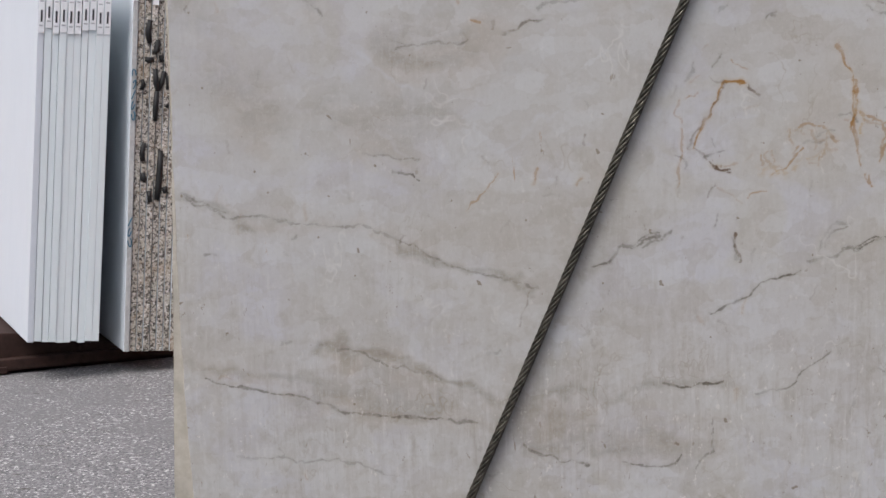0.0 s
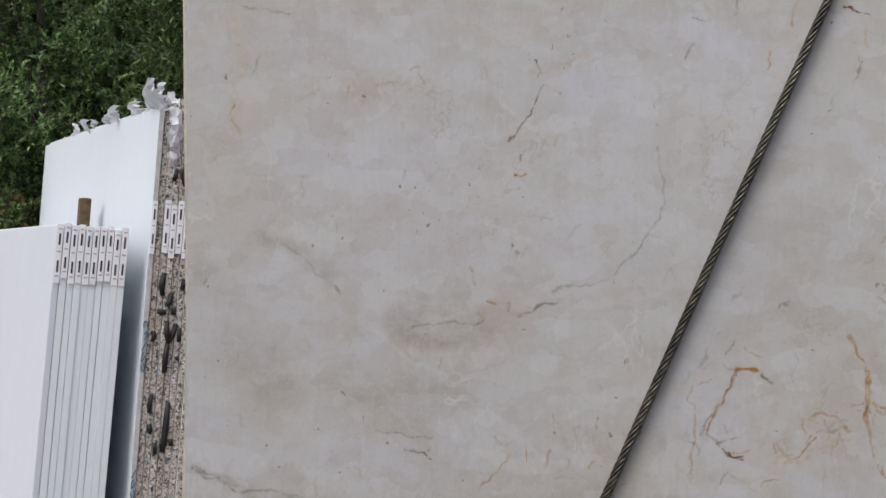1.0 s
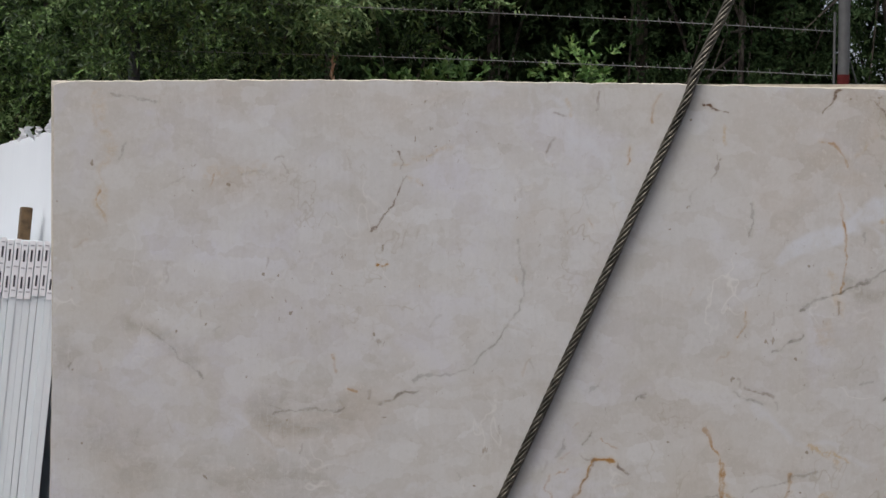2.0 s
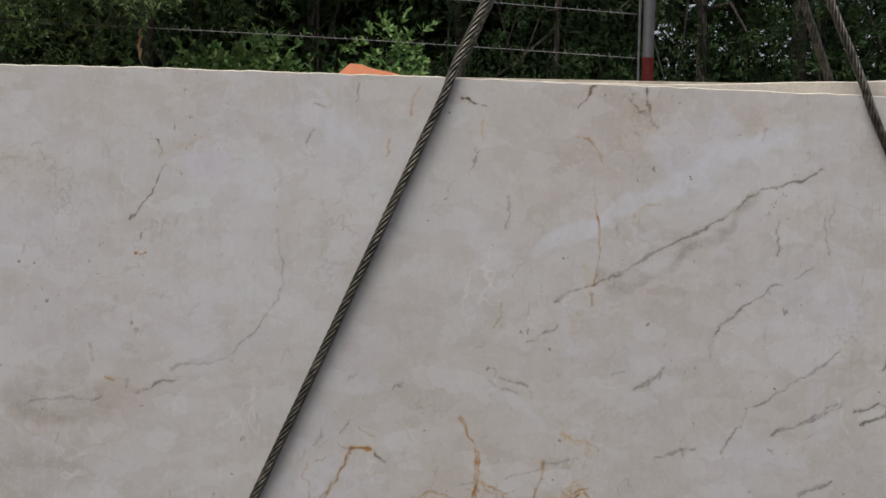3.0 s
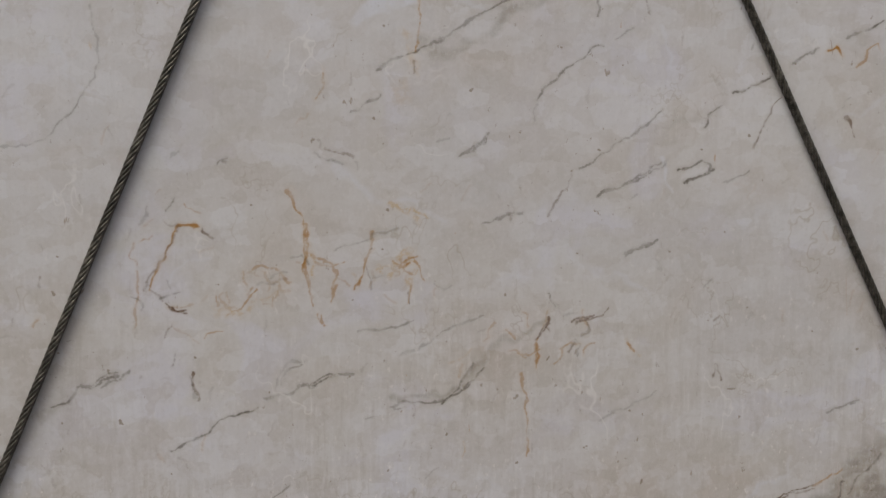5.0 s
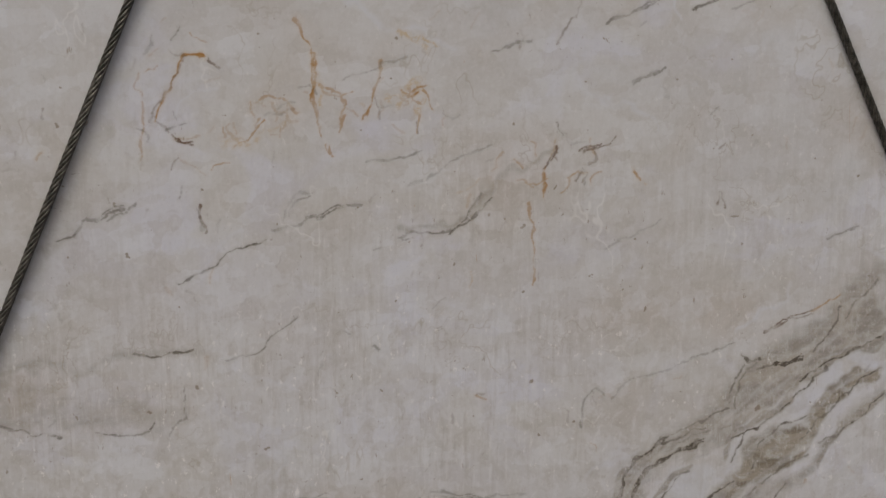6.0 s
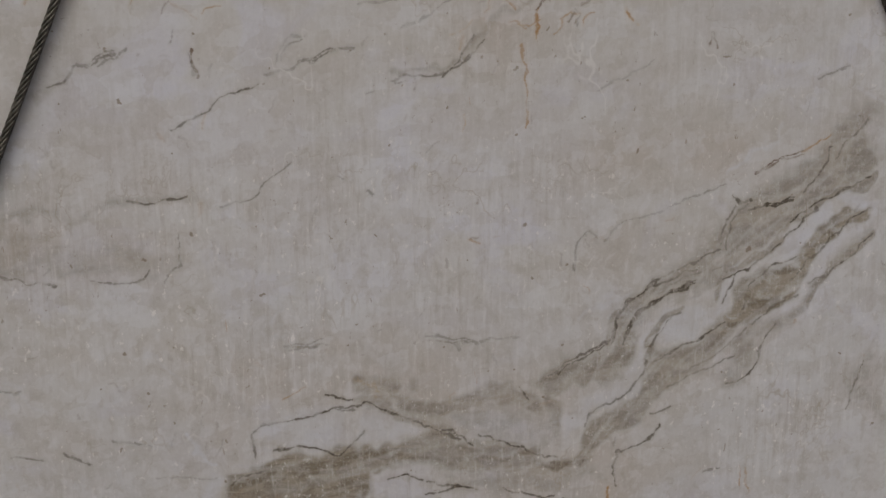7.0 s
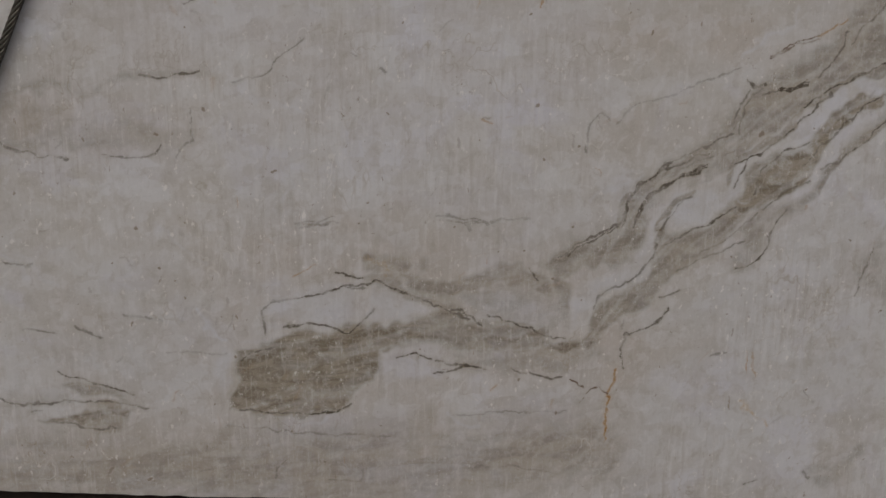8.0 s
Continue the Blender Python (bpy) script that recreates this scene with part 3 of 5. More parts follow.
stroke("pale",9,0.45,[(1197,1500),(1275,1459),(1334,1423),(1383,1387)])
stroke("dark",5,0.8,[(1897,1624),(1930,1639),(1963,1656)])
stroke("dark",5,0.55,[(1844,1565),(1849,1585),(1872,1600)])
stroke("brown",3,0.65,[(1977,1614),(1957,1579),(1942,1549),(1936,1527)])
stroke("dark",5,0.65,[(1795,1490),(1821,1495),(1841,1510),(1856,1499),(1852,1484),(1816,1467)])
stroke("pale",4,0.7,[(1774,1503),(1796,1468)])
stroke("dark",3,0.5,[(1623,1493),(1662,1523),(1702,1547),(1743,1571),(1764,1593)])
stroke("dark",3,0.55,[(1654,1447),(1694,1467),(1724,1476),(1764,1496),(1776,1509)])
stroke("dark",4,0.6,[(1704,1344),(1737,1355),(1765,1369)])
stroke("dark",3.5,0.6,[(2000,1676),(2026,1693),(2048,1704)])
stroke("dark",3.5,0.75,[(2095,1716),(2128,1733),(2166,1753)])
stroke("rust",5,0.9,[(2062,1696),(2077,1702),(2090,1690)])
stroke("rust",3.5,0.7,[(2114,1670),(2132,1682),(2134,1702),(2154,1712),(2162,1692)])
stroke("brown",3,0.6,[(2102,1582),(2111,1557),(2119,1544)])
stroke("dark",3,0.5,[(1408,1522),(1442,1536),(1462,1557)])
stroke("brown",2.5,0.45,[(1612,1493),(1603,1473),(1578,1434),(1568,1409)])
stroke("dark",2.5,0.4,[(1448,1404),(1493,1417),(1518,1421)])
stroke("dark",2.5,0.5,[(945,1148),(947,1107)])
stroke("brown",2.5,0.4,[(1329,1660),(1332,1684)])
stroke("dark",3,0.4,[(786,1133),(834,1159)])
stroke("dark",2.5,0.4,[(1013,1518),(999,1513)])
stroke("dark",3.5,0.6,[(1092,1108),(1136,1123),(1171,1138),(1225,1146)])
stroke("dark",2.5,0.3,[(1087,1118),(1093,1147),(1113,1171),(1137,1170)])
stroke("band",9,0.5,[(1279,1082),(1320,1090),(1360,1090),(1390,1096),(1421,1125),(1461,1154),(1502,1172),(1543,1195),(1568,1224)])
stroke("dark",3.5,0.5,[(1289,1084),(1360,1088),(1390,1095),(1436,1152)])
stroke("dark",5,0.8,[(1378,1086),(1396,1099)])
stroke("dark",4,0.6,[(1297,1075),(1313,1077)])
stroke("rust",3,0.65,[(1548,1200),(1551,1165),(1549,1139)])
stroke("rust",3,0.5,[(1518,1131),(1529,1099),(1531,1063),(1530,980)])
stroke("brown",3,0.7,[(1571,1234),(1558,1210)])
stroke("brown",3,0.7,[(1615,1222),(1645,1233),(1666,1232),(1676,1250)])
stroke("rust",3,0.4,[(1595,1175),(1610,1187),(1626,1186)])
stroke("yellow",6,0.45,[(1707,1186),(1731,1164)])
stroke("dark",3,0.4,[(1231,1220),(1281,1222),(1330,1235)])
stroke("dark",3,0.3,[(1310,1171),(1350,1189),(1380,1213),(1451,1240)])
stroke("brown",3,0.55,[(1877,1140),(1884,1109)])
stroke("dark",3,0.45,[(2087,1041),(2118,1052),(2148,1059)])
stroke("dark",4,0.25,[(1661,1045),(1713,1063),(1766,1090)])
stroke("dark",2.5,0.4,[(1626,702),(1635,757),(1651,778),(1668,763)])
stroke("dark",5,0.35,[(1684,758),(1721,789),(1787,806),(1852,829),(1918,846)])
stroke("yellow",4,0.6,[(1403,1006),(1406,987)])
stroke("dark",3,0.5,[(1186,913),(1198,907)])
stroke("dark",3,0.5,[(1241,881),(1255,874)])
stroke("dark",4,0.35,[(1385,827),(1392,822)])
stroke("rust",3,0.35,[(1427,776),(1448,768)])
stroke("dark",3,0.4,[(1088,596),(1129,596),(1160,604)])
stroke("dark",3,0.4,[(1348,595),(1433,579),(1498,577)])
stroke("dark",3,0.4,[(580,558),(618,552)])
stroke("band",30,0.4,[(1597,488),(1705,549),(1791,612),(1898,674),(1958,760),(2088,808),(2191,902)])
stroke("band",28,0.5,[(1727,554),(1751,615),(1810,654),(1864,685),(1916,723),(1945,777)])
stroke("dark",4,0.8,[(1586,495),(1618,515),(1662,535),(1705,555),(1719,594),(1734,628),(1755,643),(1809,668),(1869,685)])
stroke("dark",4,0.75,[(1728,546),(1748,587),(1779,619),(1822,645),(1871,662)])
stroke("dark",3,0.5,[(1928,717),(1929,773),(1949,799),(1965,806)])
stroke("dark",3.5,0.9,[(1936,819),(1953,812),(1970,815)])
stroke("dark",4,0.85,[(1964,793),(2010,801),(2056,817)])
stroke("brown",3,0.6,[(1987,868),(2024,886),(2068,897)])
stroke("dark",3,0.45,[(564,562),(614,550)])
stroke("band",40,0.3,[(586,823),(726,794),(870,770)])
stroke("band",24,0.7,[(1597,485),(1653,498),(1719,522),(1739,555)])
stroke("band",44,0.5,[(1748,612),(1833,685),(1908,736),(1983,776)])
stroke("band",40,0.55,[(1969,810),(2056,844),(2130,900),(2180,962)])
stroke("dark",4,0.95,[(1706,546),(1720,602),(1730,630),(1757,643),(1800,676)])
stroke("dark",4,0.95,[(1729,544),(1738,578),(1759,611),(1802,636),(1868,654)])
stroke("dark",4.5,1,[(1965,790),(2004,803),(2048,813)])
stroke("dark",4,1,[(1937,820),(1958,811),(1971,813)])
stroke("dark",3.5,0.8,[(1597,499),(1640,528),(1695,553)])
stroke("rust",2.5,0.28,[(883,1424),(877,1420),(870,1413)])
stroke("rust",2.5,0.28,[(964,1429),(956,1436),(947,1442),(943,1449)])
stroke("rust",2.5,0.21,[(962,1364),(969,1367),(978,1367),(986,1371)])
stroke("brown",2.5,0.23,[(927,1409),(916,1411),(910,1418),(904,1423)])
stroke("dark",2.5,0.4,[(863,1415),(865,1422),(871,1427),(876,1437),(878,1446)])
stroke("rust",2.5,0.47,[(864,1383),(870,1389),(879,1387),(885,1395)])
stroke("rust",2.5,0.33,[(855,1345),(855,1353),(847,1358),(847,1368),(852,1380)])
stroke("dark",2.5,0.24,[(905,1318),(907,1310),(911,1303)])
stroke("brown",2.5,0.3,[(897,1282),(890,1290),(883,1293),(875,1301),(872,1312)])
stroke("rust",2.5,0.27,[(881,1314),(889,1323),(888,1331),(895,1336)])
stroke("dark",2.5,0.33,[(843,1286),(850,1285),(861,1279),(863,1267)])
stroke("rust",2.5,0.46,[(995,1275),(1004,1268),(1014,1267),(1020,1265),(1026,1258)])
stroke("rust",2.5,0.25,[(1033,1325),(1042,1330),(1054,1329),(1059,1322)])
stroke("rust",2.5,0.4,[(1003,1292),(996,1286),(997,1278),(1005,1270),(1011,1262)])
stroke("dark",2.5,0.24,[(1057,1305),(1067,1311),(1077,1308),(1086,1304)])
stroke("dark",2.5,0.48,[(1080,1316),(1087,1323),(1099,1325),(1112,1325)])
stroke("rust",2.5,0.39,[(1082,1264),(1085,1274),(1089,1287)])
stroke("brown",2.5,0.29,[(1083,1305),(1094,1309),(1102,1313),(1112,1313)])
stroke("rust",2.5,0.47,[(1035,1331),(1038,1321),(1037,1311),(1043,1303),(1041,1294)])
stroke("rust",2.5,0.24,[(1077,1318),(1077,1311),(1080,1300),(1078,1293)])
stroke("rust",2.5,0.25,[(1099,1300),(1096,1289),(1089,1278),(1081,1271),(1071,1269)])
stroke("rust",2.5,0.27,[(1188,1335),(1176,1337),(1166,1338),(1161,1347)])
stroke("rust",2.5,0.38,[(1094,1307),(1080,1310),(1073,1318),(1073,1329)])
stroke("rust",2.5,0.41,[(1097,1328),(1096,1316),(1096,1303),(1102,1296),(1115,1295)])
stroke("rust",2.5,0.22,[(1146,1333),(1141,1340),(1130,1343)])
stroke("dark",2.5,0.29,[(1118,1355),(1130,1356),(1139,1356),(1147,1349),(1151,1340)])
stroke("brown",2.5,0.35,[(1258,1294),(1255,1302),(1252,1315),(1244,1327)])
stroke("rust",2.5,0.23,[(1193,1332),(1191,1320),(1198,1313),(1206,1309),(1216,1302)])
stroke("rust",2.5,0.38,[(1241,1343),(1244,1353),(1251,1359),(1259,1363)])
stroke("rust",2.5,0.23,[(1252,1298),(1254,1306),(1258,1312),(1257,1325)])
stroke("rust",2.5,0.48,[(1210,1341),(1200,1340),(1190,1338),(1183,1343),(1174,1344)])
stroke("rust",2.5,0.25,[(1295,1313),(1302,1314),(1313,1318)])
stroke("rust",2.5,0.34,[(1367,1294),(1361,1288),(1364,1276)])
stroke("dark",2.5,0.4,[(1365,1300),(1369,1291),(1380,1288),(1391,1290),(1398,1297)])
stroke("rust",2.5,0.41,[(1329,1312),(1323,1317),(1314,1324),(1312,1335),(1306,1343)])
stroke("rust",2.5,0.29,[(1282,1282),(1288,1276),(1296,1269)])
stroke("rust",2.5,0.2,[(1315,1334),(1308,1336),(1300,1329),(1293,1318)])
stroke("dark",2.5,0.3,[(1279,1317),(1271,1318),(1264,1317),(1256,1318)])
stroke("rust",2.5,0.36,[(1309,1317),(1299,1323),(1294,1328)])
stroke("dark",2.5,0.49,[(1584,1253),(1574,1264),(1570,1273)])
stroke("rust",2.5,0.25,[(1571,1244),(1566,1232),(1559,1223),(1555,1215)])
stroke("rust",2.5,0.48,[(1514,1170),(1521,1167),(1528,1160)])
stroke("brown",2.5,0.46,[(1568,1224),(1563,1218),(1568,1208)])
stroke("rust",2.5,0.33,[(1519,1244),(1528,1238),(1530,1225),(1533,1216)])
stroke("rust",2.5,0.37,[(1555,1179),(1545,1172),(1535,1167),(1522,1167)])
stroke("rust",2.5,0.35,[(1599,1175),(1597,1165),(1588,1156),(1578,1151)])
stroke("rust",2.5,0.48,[(1651,1184),(1642,1179),(1636,1172),(1633,1161)])
stroke("dark",2.5,0.29,[(1618,1241),(1605,1242),(1595,1239)])
stroke("rust",2.5,0.27,[(1413,1131),(1414,1140),(1414,1153)])
stroke("rust",2.5,0.41,[(1504,1193),(1497,1202),(1491,1211)])
stroke("rust",2.5,0.35,[(1518,1169),(1510,1176),(1496,1177)])
stroke("rust",2.5,0.31,[(1454,1194),(1461,1200),(1461,1210),(1465,1219),(1471,1224)])
stroke("rust",2.5,0.4,[(1636,1221),(1629,1228),(1626,1239),(1627,1247)])
stroke("brown",2.5,0.2,[(1592,1226),(1596,1237),(1592,1244),(1589,1254),(1579,1262)])
stroke("dark",2.5,0.34,[(1620,1196),(1626,1185),(1623,1172),(1621,1159)])
stroke("brown",2.5,0.42,[(1632,1229),(1638,1220),(1639,1206),(1630,1201)])
stroke("rust",2.5,0.39,[(995,1222),(983,1223),(972,1220),(967,1214)])
stroke("rust",2.5,0.24,[(947,1276),(938,1274),(930,1269),(920,1269),(908,1269)])
stroke("brown",2.5,0.44,[(913,1238),(906,1233),(900,1226),(898,1217)])
stroke("rust",2.5,0.23,[(918,1235),(925,1226),(935,1222),(946,1217),(953,1209)])

# the taupe band that crosses the foot of the slab
area("band",0.9,7,[(982,338),(1026,346),(1048,379),(1064,398),(1122,396),(1165,383),(1229,380),(1272,380),(1337,386),(1381,374),(1381,329),(1261,330),(1242,293),(1237,267),(1207,248),(1179,224),(1163,210),(1055,212),(980,224),(949,237),(977,270)])
area("band",0.8,8,[(1261,381),(1337,389),(1380,400),(1436,366),(1491,369),(1542,348),(1559,327),(1604,321),(1661,328),(1675,315),(1662,294),(1606,290),(1526,306),(1448,315),(1381,326),(1261,325)])
area("band",0.36,14,[(1381,326),(1674,293),(1698,263),(1608,232),(1494,255),(1404,288)])
area("band",0.6,8,[(1597,500),(1640,525),(1695,541),(1730,545),(1725,502),(1687,469),(1632,460),(1605,450),(1593,390),(1566,387),(1583,442)])
area("band",0.65,8,[(1656,383),(1663,406),(1690,419),(1734,442),(1766,475),(1775,510),(1790,532),(1820,518),(1864,529),(1918,567),(1934,576),(1964,560),(1944,526),(1890,489),(1824,459),(1769,427),(1760,380),(1727,359),(1700,343),(1673,312),(1655,331)])
area("band",0.88,7,[(1959,595),(1972,646),(2017,675),(2066,697),(2098,713),(2129,750),(2150,768),(2171,784),(2212,804),(2218,757),(2175,748),(2144,715),(2091,671),(2060,638),(2019,595),(1987,562),(1956,526),(1930,536),(1952,567)])
area("band",0.45,10,[(1987,564),(2064,606),(2128,648),(2219,742),(2223,713),(2150,660),(2087,602),(2045,558),(2014,525),(2000,481),(1980,444),(1926,442),(1960,484)])
area("band",0.58,9,[(1923,745),(1937,805),(2021,806),(2076,820),(2116,862),(2165,925),(2193,958),(2205,857),(2154,827),(2112,798),(2060,754),(2018,721),(1964,690),(1931,658)])
area("band",0.34,10,[(1734,628),(1787,672),(1852,690),(1917,711),(1935,660),(1879,627),(1824,617),(1759,578),(1731,534),(1705,547)])
area("band",0.33,12,[(2148,-10),(2224,6),(2263,45),(2263,15),(2217,-50),(2190,-88),(2155,-51)])
area("band",0.36,14,[(2197,415),(2226,464),(2246,523),(2273,306),(2241,338),(2220,364)])
area("band",0.8,7,[(606,245),(690,254),(781,257),(755,226),(688,219),(638,232)])
area("band",0.55,8,[(648,333),(695,322),(776,280),(781,263),(722,276),(670,294)])
# this wide soft patch paints the fall-off of light near the ground
area("band",0.5,60,[(473,202),(1206,156),(1705,144),(1749,-9),(1161,-9),(461,71)])
area("band",0.26,10,[(544,328),(633,303),(651,276),(580,278),(541,286)])
area("pale",0.36,9,[(1034,435),(1165,450),(1218,458),(1208,426),(1191,387),(1059,406)])
area("pale",0.42,9,[(1237,449),(1293,431),(1358,396),(1261,387),(1223,383)])
area("pale",0.4,9,[(1741,512),(1778,544),(1776,486),(1745,444),(1667,426),(1602,369),(1601,405),(1655,436)])
area("pale",0.46,7,[(2047,716),(2125,782),(2141,763),(2088,707),(2031,679)])
area("pale",0.7,6,[(2131,814),(2209,826),(2212,804),(2146,796)])
area("pale",0.5,9,[(1951,691),(1972,681),(1955,599),(1929,578),(1935,637)])
area("pale",0.42,9,[(1808,600),(1881,601),(1906,576),(1852,539),(1793,541)])
area("pale",0.55,9,[(941,358),(980,329),(952,270),(931,310)])
area("pale",0.4,10,[(1379,441),(1489,436),(1529,399),(1468,387),(1413,400)])
stroke("band",22,0.6,[(1229,505),(1293,482),(1379,459),(1433,469),(1521,466),(1555,442)])
stroke("band",14,0.6,[(1229,471),(1293,442),(1369,407),(1402,386)])
stroke("band",12,0.6,[(1446,377),(1502,363),(1553,337)])
stroke("band",8,0.6,[(1731,534),(1732,565),(1758,601),(1792,627),(1860,654)])
stroke("band",8,0.6,[(1599,497),(1646,519),(1697,544),(1709,567),(1726,611),(1756,638),(1789,667)])
stroke("band",7,0.6,[(1785,532),(1797,557),(1817,581),(1846,597)])
stroke("band",9,0.6,[(1922,659),(1966,674),(2019,709),(2061,746),(2108,785),(2177,829),(2207,844)])
stroke("band",7,0.6,[(1926,609),(1936,649),(1971,678)])
stroke("band",10,0.6,[(2087,598),(2150,660),(2222,717)])
stroke("dark",3.5,0.7,[(1024,381),(1022,432),(1039,447),(1102,451),(1165,463),(1218,462)])
stroke("dark",4.5,0.95,[(1150,459),(1187,467),(1231,473),(1272,451),(1320,427),(1369,406),(1413,376)])
stroke("dark",4,0.9,[(1161,495),(1182,490),(1208,483)])
stroke("dark",4,0.8,[(1064,392),(1101,396),(1143,388),(1186,370),(1207,388),(1231,414)])
stroke("dark",5,1,[(975,230),(1034,217),(1087,209)])
stroke("dark",5,1,[(1098,209),(1163,208),(1185,221)])
stroke("dark",3.5,0.7,[(979,334),(1005,348),(1042,353)])
stroke("dark",4,0.85,[(1272,313),(1310,317),(1343,301)])
stroke("dark",4,0.9,[(1347,270),(1382,273),(1404,281),(1449,268)])
stroke("dark",3.5,0.8,[(1349,295),(1399,284),(1443,269)])
stroke("dark",4,0.8,[(1499,267),(1539,249),(1585,236),(1602,238)])
stroke("dark",5,0.85,[(1452,382),(1491,369),(1536,349),(1565,328),(1604,322)])
stroke("dark",4.5,0.8,[(1380,406),(1413,385),(1438,364)])
stroke("dark",3.5,0.75,[(1526,472),(1549,445)])
stroke("dark",4,0.85,[(1602,497),(1640,518),(1673,533),(1700,549),(1707,567),(1724,611),(1739,633),(1755,640)])
stroke("dark",4,0.9,[(1731,529),(1732,565),(1758,603),(1789,630),(1822,647),(1862,656)])
stroke("dark",4,0.7,[(1785,532),(1795,555),(1815,582),(1844,597)])
stroke("dark",4.5,0.75,[(1787,502),(1820,518),(1875,537),(1918,563),(1936,571)])
stroke("dark",3.5,0.65,[(1756,635),(1787,670),(1841,689),(1895,713),(1917,720)])
stroke("dark",3.5,0.95,[(1935,823),(1948,810),(1971,812)])
stroke("dark",4,0.95,[(1964,792),(2021,803),(2054,811)])
stroke("dark",5,0.95,[(2053,764),(2090,790),(2133,810),(2176,831),(2207,846)])
stroke("dark",3,0.6,[(1916,731),(1923,779),(1943,805)])
stroke("dark",4.5,0.8,[(1922,660),(1966,675),(2019,712),(2060,749),(2102,788)])
stroke("dark",4,0.7,[(1966,595),(1974,646),(2011,672),(2068,697)])
stroke("dark",4,0.75,[(1924,609),(1935,637),(1946,662)])
stroke("dark",4,0.75,[(2059,650),(2101,693),(2142,731),(2184,767),(2214,784)])
stroke("dark",4,0.7,[(2101,636),(2150,666),(2192,700),(2221,727)])
stroke("dark",4,0.8,[(2036,560),(2018,541),(2006,504),(1996,469),(1974,447),(1940,444)])
stroke("dark",4.5,0.75,[(1658,379),(1664,405),(1690,419),(1734,436),(1766,469),(1777,509)])
stroke("dark",4.5,0.95,[(1727,319),(1775,330),(1797,348),(1809,368)])
stroke("dark",3,0.7,[(1726,246),(1720,284),(1728,315)])
stroke("dark",3.5,0.6,[(1792,393),(1833,408)])
stroke("dark",4,0.65,[(2123,905),(2107,865),(2075,824)])
stroke("dark",4,0.6,[(2193,956),(2155,917),(2131,881)])
stroke("dark",3.5,0.5,[(1987,562),(2041,601),(2074,614)])
stroke("dark",4,0.9,[(645,336),(694,318),(744,298),(782,281)])
stroke("dark",3.5,0.7,[(541,293),(585,277),(651,277),(702,275),(775,258),(808,247)])
stroke("dark",3.5,0.7,[(633,240),(688,220),(744,211)])
stroke("dark",3,0.6,[(564,563),(612,553)])
stroke("dark",3,0.45,[(592,427),(651,416)])
stroke("dark",3,0.6,[(684,430),(730,398)])
stroke("dark",3,0.45,[(768,443),(843,427)])
stroke("dark",3,0.3,[(850,358),(953,349)])
stroke("dark",3,0.45,[(1125,591),(1094,591),(1167,593)])
stroke("dark",3,0.4,[(1345,587),(1420,575),(1528,579)])
stroke("dark",3,0.35,[(948,195),(1162,155),(1261,142)])
stroke("dark",3,0.4,[(1041,68),(1045,99),(1058,110)])
stroke("dark",3,0.4,[(1139,57),(1206,50),(1211,77)])
stroke("dark",3,0.35,[(1384,176),(1497,171),(1611,162)])
stroke("dark",3,0.3,[(1420,55),(1500,50),(1605,22)])
stroke("dark",3,0.5,[(2109,156),(2123,137),(2136,131)])
stroke("dark",3.5,0.7,[(2000,-45),(2027,-40)])
stroke("dark",3,0.6,[(2128,-31),(2144,-47)])
stroke("dark",3,0.45,[(1902,257),(1937,264)])
stroke("dark",3,0.35,[(1810,657),(1864,674),(1920,686)])
stroke("dark",3.5,0.5,[(2201,368),(2213,416),(2226,464)])
stroke("dark",3,0.4,[(1868,479),(1923,510),(1976,553)])
stroke("dark",3,0.45,[(1825,447),(1891,477),(1958,502)])
stroke("brown",4,0.8,[(1976,863),(2013,887),(2067,906)])
stroke("rust",3,0.5,[(2067,903),(2120,931)])
stroke("brown",5,1,[(1620,227),(1646,211)])
stroke("brown",4,1,[(1651,198),(1678,209),(1702,192)])
stroke("brown",4,0.8,[(1640,179),(1649,188)])
stroke("rust",4,0.9,[(1709,244),(1700,192),(1697,138),(1696,90)])
stroke("yellow",5,0.6,[(1975,144),(2003,119),(2027,92)])
stroke("rust",3,0.5,[(1991,256),(2002,200)])
stroke("rust",3,0.4,[(1461,224),(1472,235)])
stroke("rust",3,0.4,[(1082,494),(1124,518)])
stroke("yellow",10,0.35,[(1208,524),(1261,497),(1261,468)])
stroke("pale",5,0.9,[(893,443),(924,404),(954,383)])
stroke("pale",5,0.6,[(1383,188),(1423,153)])
stroke("pale",4,0.6,[(1098,192),(1141,182),(1163,210)])
# large soft patches of warmer and cooler stone
area("warm",0.85,55,[(1172,2040),(1710,2029),(1652,1979),(1515,1930),(1370,1847),(1235,1777),(1167,1829),(1232,1936)])
area("warm",0.5,40,[(795,1860),(965,1844),(929,1767),(824,1794)])
area("warm",0.6,35,[(1120,1761),(1238,1675),(1374,1696),(1569,1797),(1715,1898),(1726,1859),(1571,1728),(1376,1638),(1259,1597),(1180,1674)])
area("warm",0.5,40,[(45,2035),(789,2044),(789,2016),(524,1981),(333,1986),(45,1988)])
area("warm",0.6,30,[(257,1898),(420,1893),(411,1835),(277,1841)])
area("warm",0.45,60,[(337,1679),(481,1702),(722,1651),(666,1592),(454,1595)])
area("warm",0.8,40,[(368,1496),(513,1500),(486,1411),(389,1418)])
area("warm",0.6,30,[(105,1634),(173,1636),(266,1532),(223,1511)])
area("cool",0.5,50,[(141,2000),(333,1986),(295,1918),(161,1915)])
area("cool",0.7,60,[(172,1810),(335,1833),(470,1779),(452,1702),(260,1668),(163,1713)])
area("cool",0.6,40,[(48,1516),(174,1510),(175,1412),(49,1409)])
area("cool",0.45,50,[(638,1993),(752,1977),(783,1873),(718,1824)])
